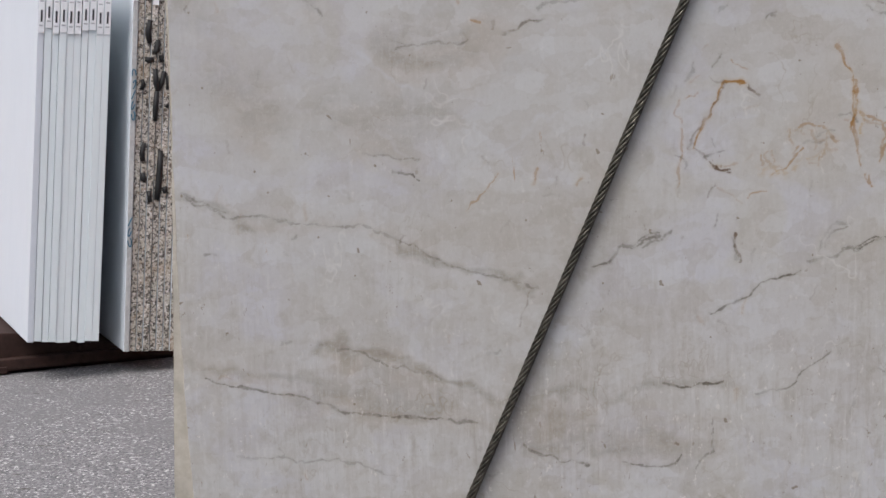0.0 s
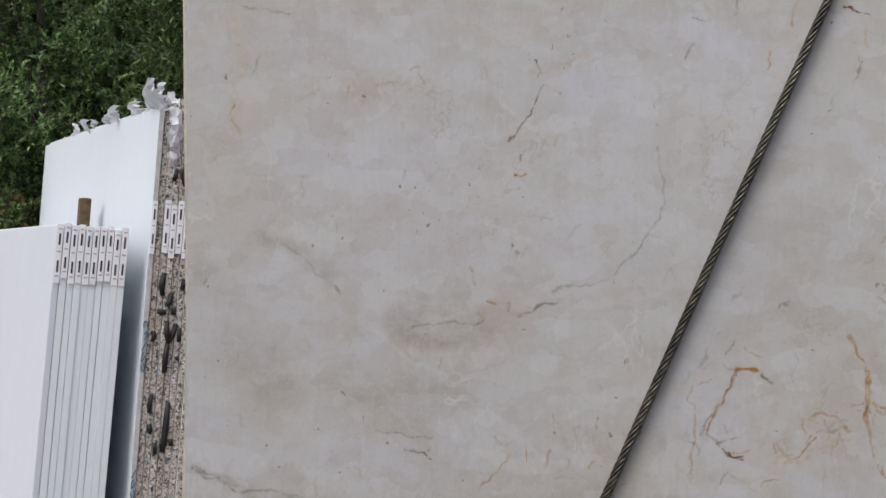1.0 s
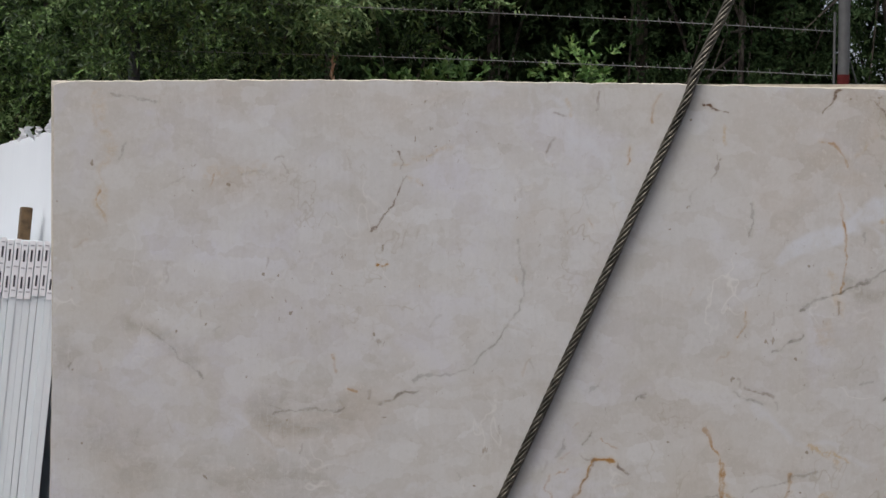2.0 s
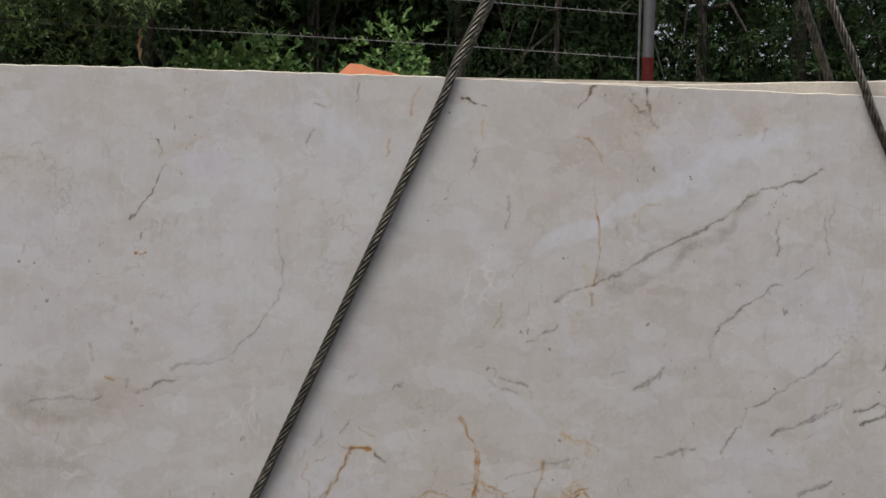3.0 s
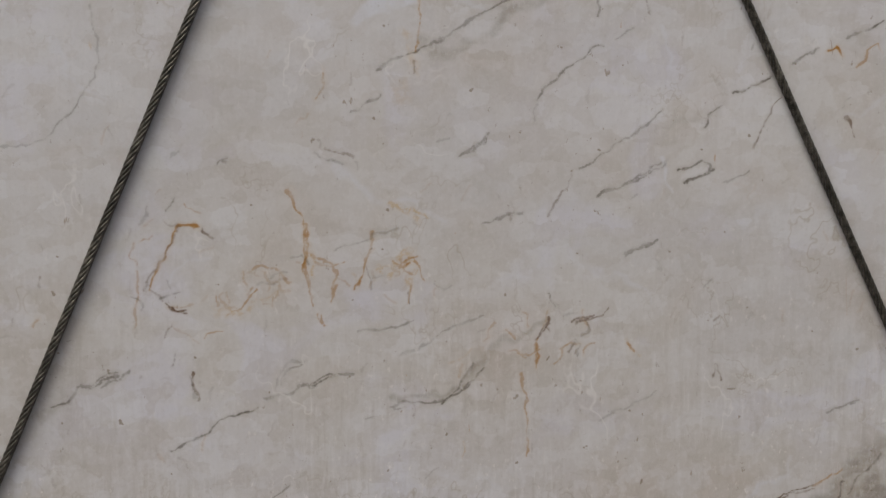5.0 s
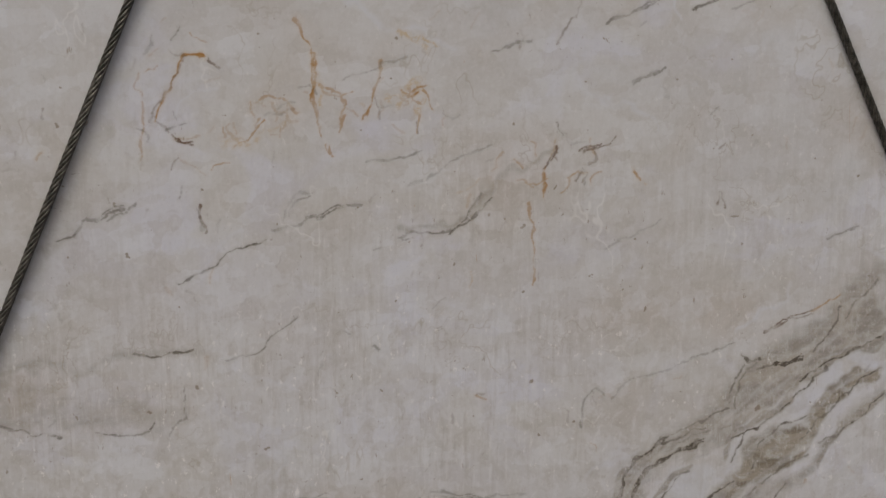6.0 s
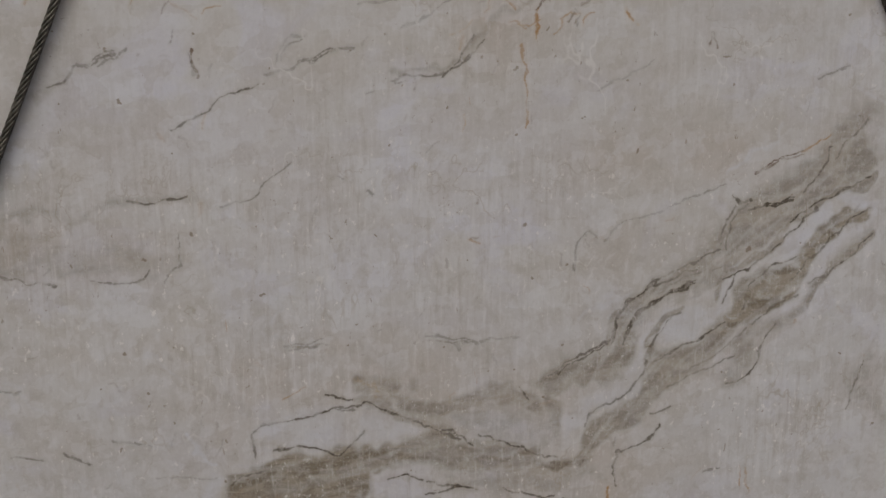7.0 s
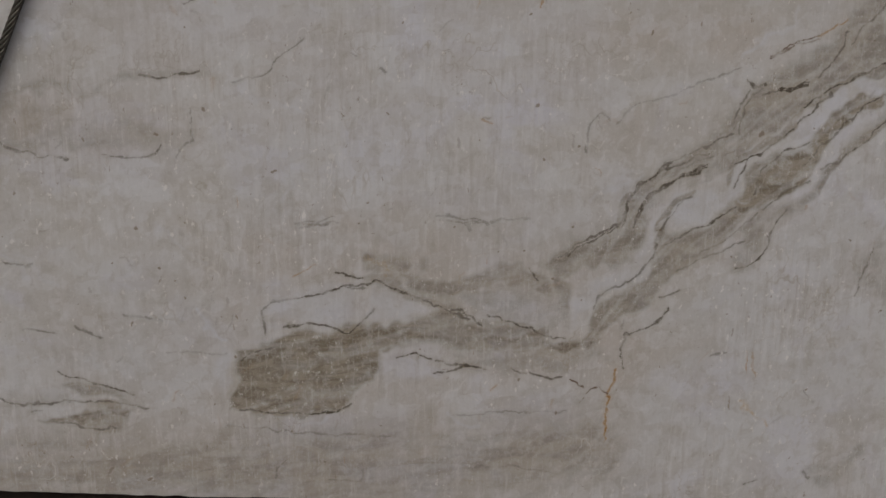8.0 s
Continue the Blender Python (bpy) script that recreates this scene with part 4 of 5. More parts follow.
area("cool",0.5,40,[(640,1933),(695,1924),(794,1840),(774,1783),(692,1821),(637,1840)])
area("cool",0.4,30,[(1725,1954),(1765,1954),(1801,1660),(1741,1661)])
area("cool",0.7,30,[(2012,1808),(2162,1857),(2165,1777),(2076,1738)])
area("cool",0.5,25,[(1196,1331),(1274,1350),(1255,1270),(1205,1271)])
area("cool",0.4,50,[(1520,1731),(1739,1740),(1743,1541),(1442,1546)])
area("warm",0.6,35,[(1887,1896),(2007,1935),(2090,1926),(1971,1808),(1930,1788)])
area("warm",0.55,40,[(1374,1226),(1555,1262),(1576,1159),(1495,1100),(1384,1093)])
area("warm",0.5,40,[(2048,1332),(2175,1309),(2191,1141),(2094,1206)])
area("warm",0.5,40,[(1790,1720),(1955,1659),(1855,1540),(1774,1541)])
area("warm",0.7,35,[(324,1506),(570,1500),(501,1398),(377,1401)])
area("warm",0.5,35,[(72,1427),(187,1415),(162,1290),(105,1321)])
area("warm",0.6,35,[(281,1365),(470,1312),(430,1255),(277,1268)])
area("warm",0.9,14,[(7,946),(144,923),(280,865),(506,844),(506,818),(279,837),(142,879),(14,905)])
area("warm",0.8,16,[(226,982),(381,939),(537,886),(458,877),(321,910),(234,952)])
area("warm",0.7,28,[(576,885),(917,829),(907,753),(751,745),(584,783)])
area("warm",0.7,14,[(-5,1250),(99,1199),(312,1188),(465,1118),(609,1075),(609,1056),(464,1088),(311,1165),(98,1179),(2,1216)])
area("cool",0.6,45,[(23,1570),(212,1547),(226,1424),(111,1436),(14,1419)])
area("cool",0.6,40,[(20,1352),(86,1331),(179,1241),(100,1214),(15,1264)])
area("cool",0.4,50,[(1119,927),(1203,965),(1207,743),(946,768)])
area("cool",0.35,50,[(19,1166),(233,1142),(226,982),(18,966)])
area("warm",0.5,40,[(1661,958),(1918,968),(2011,910),(1795,867),(1665,895)])
# warm strip along the foot, part of the painted light fall-off there
area("warm",0.7,60,[(535,219),(1206,181),(1704,163),(1723,20),(1161,14),(524,86)])
area("cool",0.45,30,[(1271,670),(1483,644),(1463,590),(1271,614)])
area("cool",0.45,30,[(855,455),(997,421),(973,330),(850,364)])
area("cool",0.45,60,[(710,1080),(1091,1088),(1146,900),(795,925)])
area("cool",0.4,60,[(1229,1050),(1650,1025),(1657,777),(1287,805)])
area("warm",0.6,70,[(941,583),(1550,561),(1811,303),(1751,158),(969,187)])
area("band",0.3,12,[(1261,468),(1379,459),(1555,444),(1602,369),(1559,337),(1468,381),(1380,402)])
# finer threads of the rust cluster and of the upper face
stroke("rust",3,0.75,[(874,1299),(891,1334),(906,1368),(921,1397),(930,1408),(959,1410)])
stroke("brown",3,0.8,[(969,1401),(985,1388)])
stroke("rust",2.5,0.6,[(1143,1412),(1149,1372),(1145,1343),(1149,1313),(1156,1282)])
stroke("rust",5,0.8,[(1146,1364),(1142,1333)])
stroke("rust",2.5,0.5,[(1157,1357),(1186,1342),(1196,1321)])
stroke("rust",2.5,0.7,[(1171,1252),(1175,1234)])
stroke("rust",2.5,0.6,[(1184,1274),(1196,1301)])
stroke("rust",4,0.8,[(1039,1280),(1049,1300)])
stroke("rust",2.5,0.6,[(1024,1256),(1037,1275)])
stroke("rust",2.5,0.5,[(1010,1278),(1008,1292)])
stroke("brown",2.5,0.8,[(906,1273),(925,1262),(937,1264)])
stroke("rust",4,0.8,[(1296,1339),(1312,1329),(1322,1337)])
stroke("rust",2.5,0.5,[(1329,1340),(1339,1328),(1349,1303)])
stroke("brown",2.5,0.6,[(1322,1268),(1320,1286)])
stroke("rust",2.5,0.6,[(1235,1315),(1247,1350),(1260,1380)])
stroke("dark",2.5,0.45,[(911,1167),(914,1189)])
stroke("brown",2.5,0.7,[(951,1102),(949,1127),(948,1142)])
stroke("dark",2.5,0.6,[(759,1131),(786,1141),(817,1154)])
stroke("dark",2.5,0.4,[(1096,1128),(1106,1153),(1136,1167)])
stroke("dark",2.5,0.4,[(1145,1121),(1175,1132),(1224,1143)])
stroke("dark",2.5,0.35,[(1196,1366),(1245,1380),(1304,1399)])
stroke("yellow",4,0.35,[(1374,1153),(1434,1173)])
stroke("dark",3,0.6,[(1655,1450),(1694,1467),(1734,1486),(1764,1506)])
stroke("dark",3.5,0.75,[(1811,1468),(1836,1478),(1859,1491)])
stroke("dark",3,0.6,[(1805,1490),(1831,1502)])
stroke("dark",3,0.55,[(1706,1340),(1731,1355),(1765,1371)])
stroke("dark",2.5,0.4,[(1929,1488),(1878,1469)])
stroke("brown",3,0.5,[(1607,1170),(1617,1189)])
stroke("brown",3,0.7,[(1608,1225),(1631,1234),(1647,1237)])
stroke("brown",3,0.6,[(1545,1196),(1553,1211),(1565,1226)])
stroke("rust",3,0.45,[(1547,1201),(1548,1144)])
stroke("dark",4,0.6,[(1394,1093),(1424,1117),(1455,1147)])
stroke("rust",3,0.55,[(1709,1186),(1725,1165)])
stroke("brown",2.5,0.5,[(1874,1140),(1870,1114)])
stroke("pale",4,0.5,[(1769,1740),(1776,1661)])
stroke("dark",3,0.5,[(1158,1530),(1207,1510)])
stroke("brown",2.5,0.5,[(1858,1837),(1857,1808)])
stroke("brown",2.5,0.5,[(1732,1828),(1731,1799),(1739,1760)])
stroke("dark",2.5,0.4,[(1646,1818),(1651,1760)])

# the many short hairlines and healed cracks of the stone
hair = random.Random(17)
for k in range(300):
    x, z = hair.uniform(20, 2330), hair.uniform(60, 2030)
    way = hair.choice((math.radians(hair.gauss(95, 22)), math.radians(hair.gauss(32, 12)), math.radians(hair.gauss(85, 15))))
    size = hair.uniform(8, 34)
    course = []
    for s in range(4):
        course.append((x, z))
        x, z = x + size / 3 * math.cos(way), z + size / 3 * math.sin(way)
        way += hair.uniform(-0.6, 0.6)
    stroke(hair.choice(("brown", "dark", "dark", "rust", "brown", "pale")), 2.2, hair.uniform(0.1, 0.34) * (0.6 if size > 22 else 1.0), course)
for k in range(26):
    x, z, way = hair.uniform(20, 2300), hair.uniform(300, 2000), math.radians(hair.choice((-42, -38, 35, 60)))
    stroke("pale", hair.uniform(3, 7), hair.uniform(0.25, 0.5), [(x + s * 40 * math.cos(way + hair.uniform(-0.25, 0.25)), z + s * 40 * math.sin(way)) for s in range(4)])


# the taupe band is built of thin wavy layers that follow its course
course = np.interp(SX, [0.5, 1.0, 1.3, 1.5, 1.65, 1.75, 1.9, 2.1, 2.35], [0.27, 0.28, 0.33, 0.30, 0.36, 0.50, 0.66, 0.80, 1.0])
across = SZ - course + 0.03 * (lattice(SX * 9, SZ * 9, 31) - 0.5) + 0.012 * (lattice(SX * 30, SZ * 30, 32) - 0.5)
sheet = 0.6 * lattice(SX * 6 + 3, across * 62 + 40, 33) + 0.4 * lattice(SX * 14, across * 130 + 40, 34)
sheet = np.clip((sheet - 0.3) / 0.3, 0, 1)
LAYERS["band"] *= np.where(SZ < 1.05, 0.66 + 0.45 * sheet, 0.6 + 0.55 * lattice(SX * 14, SZ * 40, 35))


def slab_mesh(name, X, Z, thick, mats, layers=None):
    """A stone slab: face at y = 0, eased and chipped rim, back at y = thick."""
    n, m = X.shape
    I = np.arange(n * m).reshape(n, m)
    face = np.stack([I[:-1, :-1], I[1:, :-1], I[1:, 1:], I[:-1, 1:]], -1).reshape(-1, 4)
    rim = np.concatenate([I[:, 0], I[-1, 1:], I[-2::-1, -1], I[0, -2:0:-1]])
    V = np.stack([X, np.zeros_like(X), Z], -1).reshape(-1, 3)
    R = V[rim]
    c = np.array([X.mean(), 0, Z.mean()])
    out = np.zeros_like(R)
    out[:n, 2], out[n + m - 2: 2 * n + m - 2, 2] = -1, 1
    out[n - 1: n + m - 1, 0], out[2 * n + m - 3:, 0], out[0, 0] = 1, -1, -1
    jag = np.random.default_rng(9).random((len(rim), 1))
    rise = np.where(out[:, 2:3] > 0, 0.0004 + 0.0012 * jag, 0.001 + 0.0012 * jag)
    rings = [R + out * rise + [0, 0.0035, 0], R + out * (rise + 0.001) + [0, thick * 0.5, 0], R + out * 0.002 + [0, thick, 0]]
    base, quads, slots = [rim], [face], [np.zeros(len(face), int)]
    verts = [V]
    count = len(V)
    for ring in rings:
        ids = np.arange(count, count + len(rim))
        a, b = base[-1], ids
        quads.append(np.stack([np.roll(a, -1), a, b, np.roll(b, -1)], -1))
        # upward rims take the paler sunlit colour, as does the front slab's low rim line
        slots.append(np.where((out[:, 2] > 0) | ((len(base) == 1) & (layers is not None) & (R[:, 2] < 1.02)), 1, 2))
        base.append(ids)
        verts.append(ring)
        count += len(rim)
    back = np.stack([I[0, 0] * 0 + count + np.arange(4)], 0)
    corner = np.array([V[I[0, 0]], V[I[-1, 0]], V[I[-1, -1]], V[I[0, -1]]])
    verts.append(corner + (c - corner) * [0.003, 0, 0.003] + [0, thick - 0.001, 0])
    quads.append(back[:, ::-1])
    slots.append(np.full(1, 2))
    ob = mesh_object(name, np.concatenate(verts), np.concatenate(quads), mats, np.concatenate(slots))
    for key, layer in (layers or {}).items():
        at = ob.data.attributes.new(key, "FLOAT", "POINT")
        full = np.zeros(len(ob.data.vertices), np.float32)
        full[: layer.size] = layer.ravel()
        at.data.foreach_set("value", full)
    return ob


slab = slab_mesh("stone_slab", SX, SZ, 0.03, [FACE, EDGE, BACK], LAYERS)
slab.matrix_world = SLAB
tagged(slab, "pale grey polished quartzite slab with taupe and rust veins, front of a bundle", "stone slab", "slabs in the roped bundle")

# the slabs bundled behind it
BUNDLE = [(0.033, 2.040, 2.046, 2.060, 2.073, -0.0095, -0.051), (0.066, 2.035, 2.036, 2.05, 2.06, 0.0, -0.02), (0.099, 2.02, 2.03, 2.04, 2.05, 0.02, 0.0), (0.132, 2.03, 2.03, 2.03, 2.035, 0.03, 0.01),
          (0.165, 2.02, 2.03, 2.03, 2.04, 0.02, 0.02), (0.198, 2.03, 2.03, 2.03, 2.03, 0.03, 0.01), (0.231, 2.02, 2.03, 2.03, 2.03, 0.03, 0.02)]
for y, t0, t1, t2, t3, l0, l1 in BUNDLE:
    u, v = np.linspace(0, 1, 60), np.linspace(0, 1, 40)
    U, Vv = np.meshgrid(u, v, indexing="ij")
    topz = np.interp(U * 2.93, [0, 1.2, 1.46, 1.75, 2.05, 2.93], [t0, t0 + 0.004, t1, t2, t3, t3]) + 0.002 * (lattice(U * 70, U * 0, int(y * 1000)) - 0.5)
    foot = np.interp(U * 2.93, LOW_X, LOW_Z) + (0.012 if y < 0.2 else 0.004)
    Zb = foot + (topz - foot) * Vv
    Xb = U * 2.93 + (l1 + (l0 - l1) * np.clip((Zb - 0.55) / 0.85, 0, 1)) * (1 - U)
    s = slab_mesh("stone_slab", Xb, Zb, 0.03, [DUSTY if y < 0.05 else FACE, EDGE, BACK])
    s.matrix_world = SLAB @ pose(0, y, 0)
    tagged(s, "pale quartzite slab with a sawn cream edge, stacked in the bundle", "stone slab", "slabs in the roped bundle")

# dark block added for the shade under the bundle, top cut to the slabs' slope
bm = bmesh.new()
ends = []
for x in (0.03, 0.3, 0.517, 0.618, 0.794, 1.105, 1.5, 1.73, 2.0, 2.31, 2.6, 2.9):
    top = float(np.interp(x, LOW_X, LOW_Z)) + 0.022
    ends.append([bm.verts.new(p) for p in ((x, 0.022, -0.14), (x, 0.27, -0.14), (x, 0.27, top + 0.006), (x, 0.03, top), (x, 0.022, top - 0.008))])
for a, b in zip(ends, ends[1:]):
    for k in range(5):
        bm.faces.new((a[k], a[(k + 1) % 5], b[(k + 1) % 5], b[k]))
bm.faces.new(ends[0])
bm.faces.new(ends[-1][::-1])
foot_shade = part("foot_shade_block", bm, SHADE_WOOD)
tagged(foot_shade, "dark block standing for the shade under the stone bundle", "timber")


# ---- wire rope slings ----
def rope(name, corners, label, radius=0.0085, lay=0.088):
    """A six-strand wire rope along a path with rounded corners."""
    path = []
    c = [Vector(p) for p in corners]
    for k, p in enumerate(c):
        if 0 < k < len(c) - 1:
            a, b = (c[k - 1] - p).normalized(), (c[k + 1] - p).normalized()
            r = min(0.012, (c[k - 1] - p).length * 0.3, (c[k + 1] - p).length * 0.3)
            for s in (0.0, 0.25, 0.5, 0.75, 1.0):
                path.append((p + a * r) * (1 - s) ** 2 + p * 2 * s * (1 - s) + (p + b * r) * s * s)
        else:
            path.append(p)
    dense = [path[0]]
    for p, q in zip(path, path[1:]):
        steps = max(1, round((q - p).length / 0.006))
        dense += [p.lerp(q, (s + 1) / steps) for s in range(steps)]
    thing = empty(name, SLAB, label, "wire rope", "rope slings round the bundle")
    core = bmesh.new()
    tube(core, dense[::4] + [dense[-1]], radius * 0.62, 8)
    part("core", core, ROPE_CORE, thing)
    frames, n, run = [], None, 0.0
    for k, p in enumerate(dense):
        d = (dense[min(k + 1, len(dense) - 1)] - dense[max(k - 1, 0)]).normalized()
        n = d.orthogonal().normalized() if n is None else (n - d * n.dot(d)).normalized()
        run += (p - dense[k - 1]).length if k else 0
        frames.append((p, n.copy(), d.cross(n), run))
    for s in range(6):
        bm = bmesh.new()
        tube(bm, [p + (n * math.cos(w) + b * math.sin(w)) * radius * 0.67 for p, n, b, r in frames for w in (2 * math.pi * (r / lay + s / 6),)], radius * 0.30, 6)
        part("strand", bm, ROPE, thing)


APEX = (1.45, 0.13, 2.87)
rope("wire_rope_sling", [APEX, (1.082, -0.008, 2.062), (1.071, -0.0098, 2.025), (0.489, -0.0098, 0.70), (0.247, -0.0098, 0.15), (0.23, -0.006, 0.112), (0.23, 0.27, 0.1), (0.4, 0.28, 0.5), (1.1, 0.275, 2.05), APEX],
     "dark greasy steel wire rope sling slung round a stone bundle")
rope("wire_rope_sling", [APEX, (1.785, -0.008, 2.054), (1.801, -0.0098, 2.01), (2.187, -0.0098, 1.215), (2.72, -0.0098, 0.1), (2.78, 0.0, -0.134), (2.78, 0.27, -0.134), (2.4, 0.28, 0.5), (1.81, 0.275, 2.05), APEX],
     "dark greasy steel wire rope sling slung round a stone bundle")


# ---- stacks of slabs on racks behind ----
ALONG, ACROSS = Vector((-0.428, 0.904, 0)), Vector((0.904, 0.428, 0))


def stack_frame(base, lean):
    """Local x across the stack, y along it, z up, leaning to +x."""
    z = (Vector((0, 0, 1)) * math.cos(lean) + ACROSS * math.sin(lean)).normalized()
    x = ALONG.cross(z).normalized()
    m = Matrix((x, ALONG, z)).transposed().to_4x4()
    m.translation = base
    return m


def sticker(parent, x, z, h=0.19, w=0.03, bars=True):
    """A paper label bent over the end of a slab, with two dark bar codes."""
    bm = boxed((w, 0.0015, h), pose(x, -0.0025, z), 0.0006)
    lab = part("label_sticker", bm, PAPER, parent, "white paper label with bar codes")
    for dz in (h * 0.24, -h * 0.22):
        part("bar_code", boxed((w * 0.3, 0.001, h * 0.2), pose(x, -0.0042, z + dz)), INK, lab)
    for dz in (h * 0.42, h * 0.03, -h * 0.38):
        part("printed_line", boxed((w * 0.6, 0.0008, h * 0.025), pose(x, -0.0041, z + dz)), GREYINK, lab)


short = stack_frame((-1.593, 4.369, 0.174), radians(5.2))
r2 = random.Random(3)
x = 0.0
for k in range(10):
    w = 0.0315
    h = 1.598 + r2.uniform(-0.008, 0.006)
    thing = empty("quartz_slab", short, "white quartz slab with a paper label on its end, leaning in a stack", "stone slab", "white slabs on the rack")
    bm = boxed((w - (0.0035 if k in (0, 2, 6) else 0.0004), 3.2, h), pose(x + w / 2, 1.6 + r2.uniform(0, 0.006), h / 2 + r2.uniform(-0.004, 0.006)), 0.0035 if k in (0, 2, 6) else 0.0016)
    part("slab_body", bm, WHITE if k == 0 else WHITE_EDGE, thing)
    hs = r2.choice((0.225, 0.24, 0.255))
    sticker(thing, x + w / 2, h - hs / 2 + 0.012 - r2.uniform(0, 0.012), hs, w * 0.86)
    x += w

tall = stack_frame((-1.21, 4.54, 0.093), radians(4.5))
# brushed black strokes on the sawn ends, by the slab that carries most of each: course across and up the stack, half width
PAINT = {
    1: [([(0.05, 1.21), (0.058, 1.19), (0.05, 1.165)], 0.011)],
    2: [([(0.08, 1.47), (0.072, 1.42), (0.08, 1.37)], 0.014), ([(0.068, 0.93), (0.06, 0.89), (0.062, 0.85)], 0.012), ([(0.064, 0.80), (0.07, 0.77), (0.078, 0.765)], 0.014), ([(0.062, 1.30), (0.08, 1.295), (0.098, 1.30)], 0.014)],
    3: [([(0.108, 1.26), (0.112, 1.2), (0.122, 1.16)], 0.013), ([(0.118, 1.16), (0.114, 1.1), (0.112, 1.03)], 0.014), ([(0.118, 1.385), (0.112, 1.34), (0.1, 1.325)], 0.014), ([(0.095, 0.72), (0.1, 0.67)], 0.014), ([(0.1, 1.93), (0.09, 1.88)], 0.013)],
    4: [([(0.15, 1.25), (0.14, 1.2), (0.125, 1.17)], 0.013), ([(0.143, 0.90), (0.142, 0.82), (0.138, 0.74), (0.132, 0.68)], 0.015), ([(0.132, 1.32), (0.138, 1.29)], 0.014), ([(0.14, 1.96), (0.135, 1.9), (0.145, 1.86)], 0.014)],
    5: [([(0.166, 1.23), (0.168, 1.17)], 0.013), ([(0.16, 1.10), (0.17, 1.095)], 0.012), ([(0.165, 0.74), (0.168, 0.71)], 0.014), ([(0.17, 1.45), (0.165, 1.4)], 0.013)],
}
x = 0.0
for k in range(8):
    w = 0.03 if k else 0.026
    h = 2.199 + (r2.uniform(-0.02, 0.05) if k else 0.0)
    off = 0.0 if k == 0 else r2.uniform(-0.006, 0.01)
    thing = empty("granite_slab", tall, "white-faced slab with a rough grey edge, leaning on the rack" if k == 0 else "granite slab with a rough speckled sawn edge, leaning on the rack", "stone slab", "tall slabs on the rack")
    bm = boxed((w - 0.003, 2.95, h), pose(x + w / 2, 1.475 + off, h / 2), 0.003)
    ob = part("slab_body", bm, [WHITE_TALL, GREY_EDGE if k == 0 else GRANITE], thing)
    for f in ob.data.polygons:
        f.material_index = 0 if f.normal.x < -0.5 else 1
    if k in (0, 2, 3, 4, 5):
        sticker(thing, x + w / 2, 1.665 + r2.uniform(-0.015, 0.015), 0.235, w * 0.9)
    # hand-painted marks on the sawn ends: short unreadable strokes
    if k == 0:
        for z0, count in ((0.49, 3), (1.05, 5)):
            for q in range(count):
                bm = bmesh.new()
                zz = z0 + q * 0.046
                tube(bm, [(x + 0.013 + 0.0085 * math.sin(a * 0.9 + q), off - 0.0025, zz + 0.019 * math.cos(a)) for a in np.linspace(0.3 + q, 5.2 + q * 0.8, 12)], 0.0026, 5)
                part("pen_mark", bm, BLUEPEN, thing, "blue wax pen mark")
    for at, marks in PAINT.items():
        if at == k:
            for course, fat in marks:
                bm = bmesh.new()
                tube(bm, [(px, off - 0.001, pz) for px, pz in course], [fat * (0.75 if i in (0, len(course) - 1) else 1.0) for i in range(len(course))], 8)
                part("paint_mark", bm, BLACKPAINT, thing, "black painted mark")
    x += w

# shreds of wrapping film on the tall stack
film_thing = empty("plastic_film", tall, "torn white plastic film caught on top of the tall slabs", "plastic film")


def film_shred(cx, cy, cz, length, width, bend, seed, down=False):
    q = random.Random(seed)
    bm = bmesh.new()
    rows = []
    for s in range(9):
        f = s / 8
        w = width * max(0.03, 1 - f * 1.05) * (1 + 0.35 * math.sin(f * 11 + seed * 1.7))
        px, pz = cx + bend * math.sin(f * 2.2) + q.uniform(-0.008, 0.008), cz + (-1 if down else 1) * length * f
        py = cy + bend * 1.2 * f * f + q.uniform(-0.012, 0.012)
        rows.append([bm.verts.new((px + 0.02 * math.sin(c * 1.9 + seed + f * 3), py + (c - 1.5) * w / 3, pz + q.uniform(-0.006, 0.006))) for c in range(4)])
    for a, b in zip(rows, rows[1:]):
        for c in range(3):
            bm.faces.new((a[c], a[c + 1], b[c + 1], b[c]))
    bmesh.ops.solidify(bm, geom=bm.faces[:], thickness=0.0015)
    part("film_shred", bm, FILM, film_thing)


fr = random.Random(12)
for k in range(24):
    cy = fr.uniform(0.0, 2.5) if k > 8 else fr.uniform(-0.02, 0.35)
    film_shred(fr.uniform(0.01, 0.07), cy, 2.185, fr.uniform(0.04, 0.1) if k > 5 else fr.uniform(0.08, 0.15), fr.uniform(0.02, 0.08), fr.uniform(-0.1, 0.06), k)
for k, (cx, length) in enumerate([(0.05, 0.22), (0.06, 0.3), (0.075, 0.26)]):
    film_shred(cx, -0.015, 2.2, length, 0.05, 0.02, 20 + k, True)

# the steel rack under both stacks, with timber uprights
rack = empty("slab_rack", pose(0, 0, 0), "rusty steel slab rack with timber-faced uprights", "rack")
# the front beam also gives a dark band for the shade under the stacks
for s in (0.45, 1.4, 2.3):
    c = Vector((-1.05, 4.5, 0.0)) + ALONG * s
    m = stack_frame((c.x, c.y, 0.0), 0.0)
    part("cross_beam", boxed((1.5, 0.14, 0.05), m @ pose(-0.1, 0, 0.03), 0.006), RUSTY, rack)
    for dx in (-0.7, 0.7):
        part("foot", boxed((0.2, 0.16, 0.03), m @ pose(dx, 0, 0.01), 0.004), RUSTY, rack)
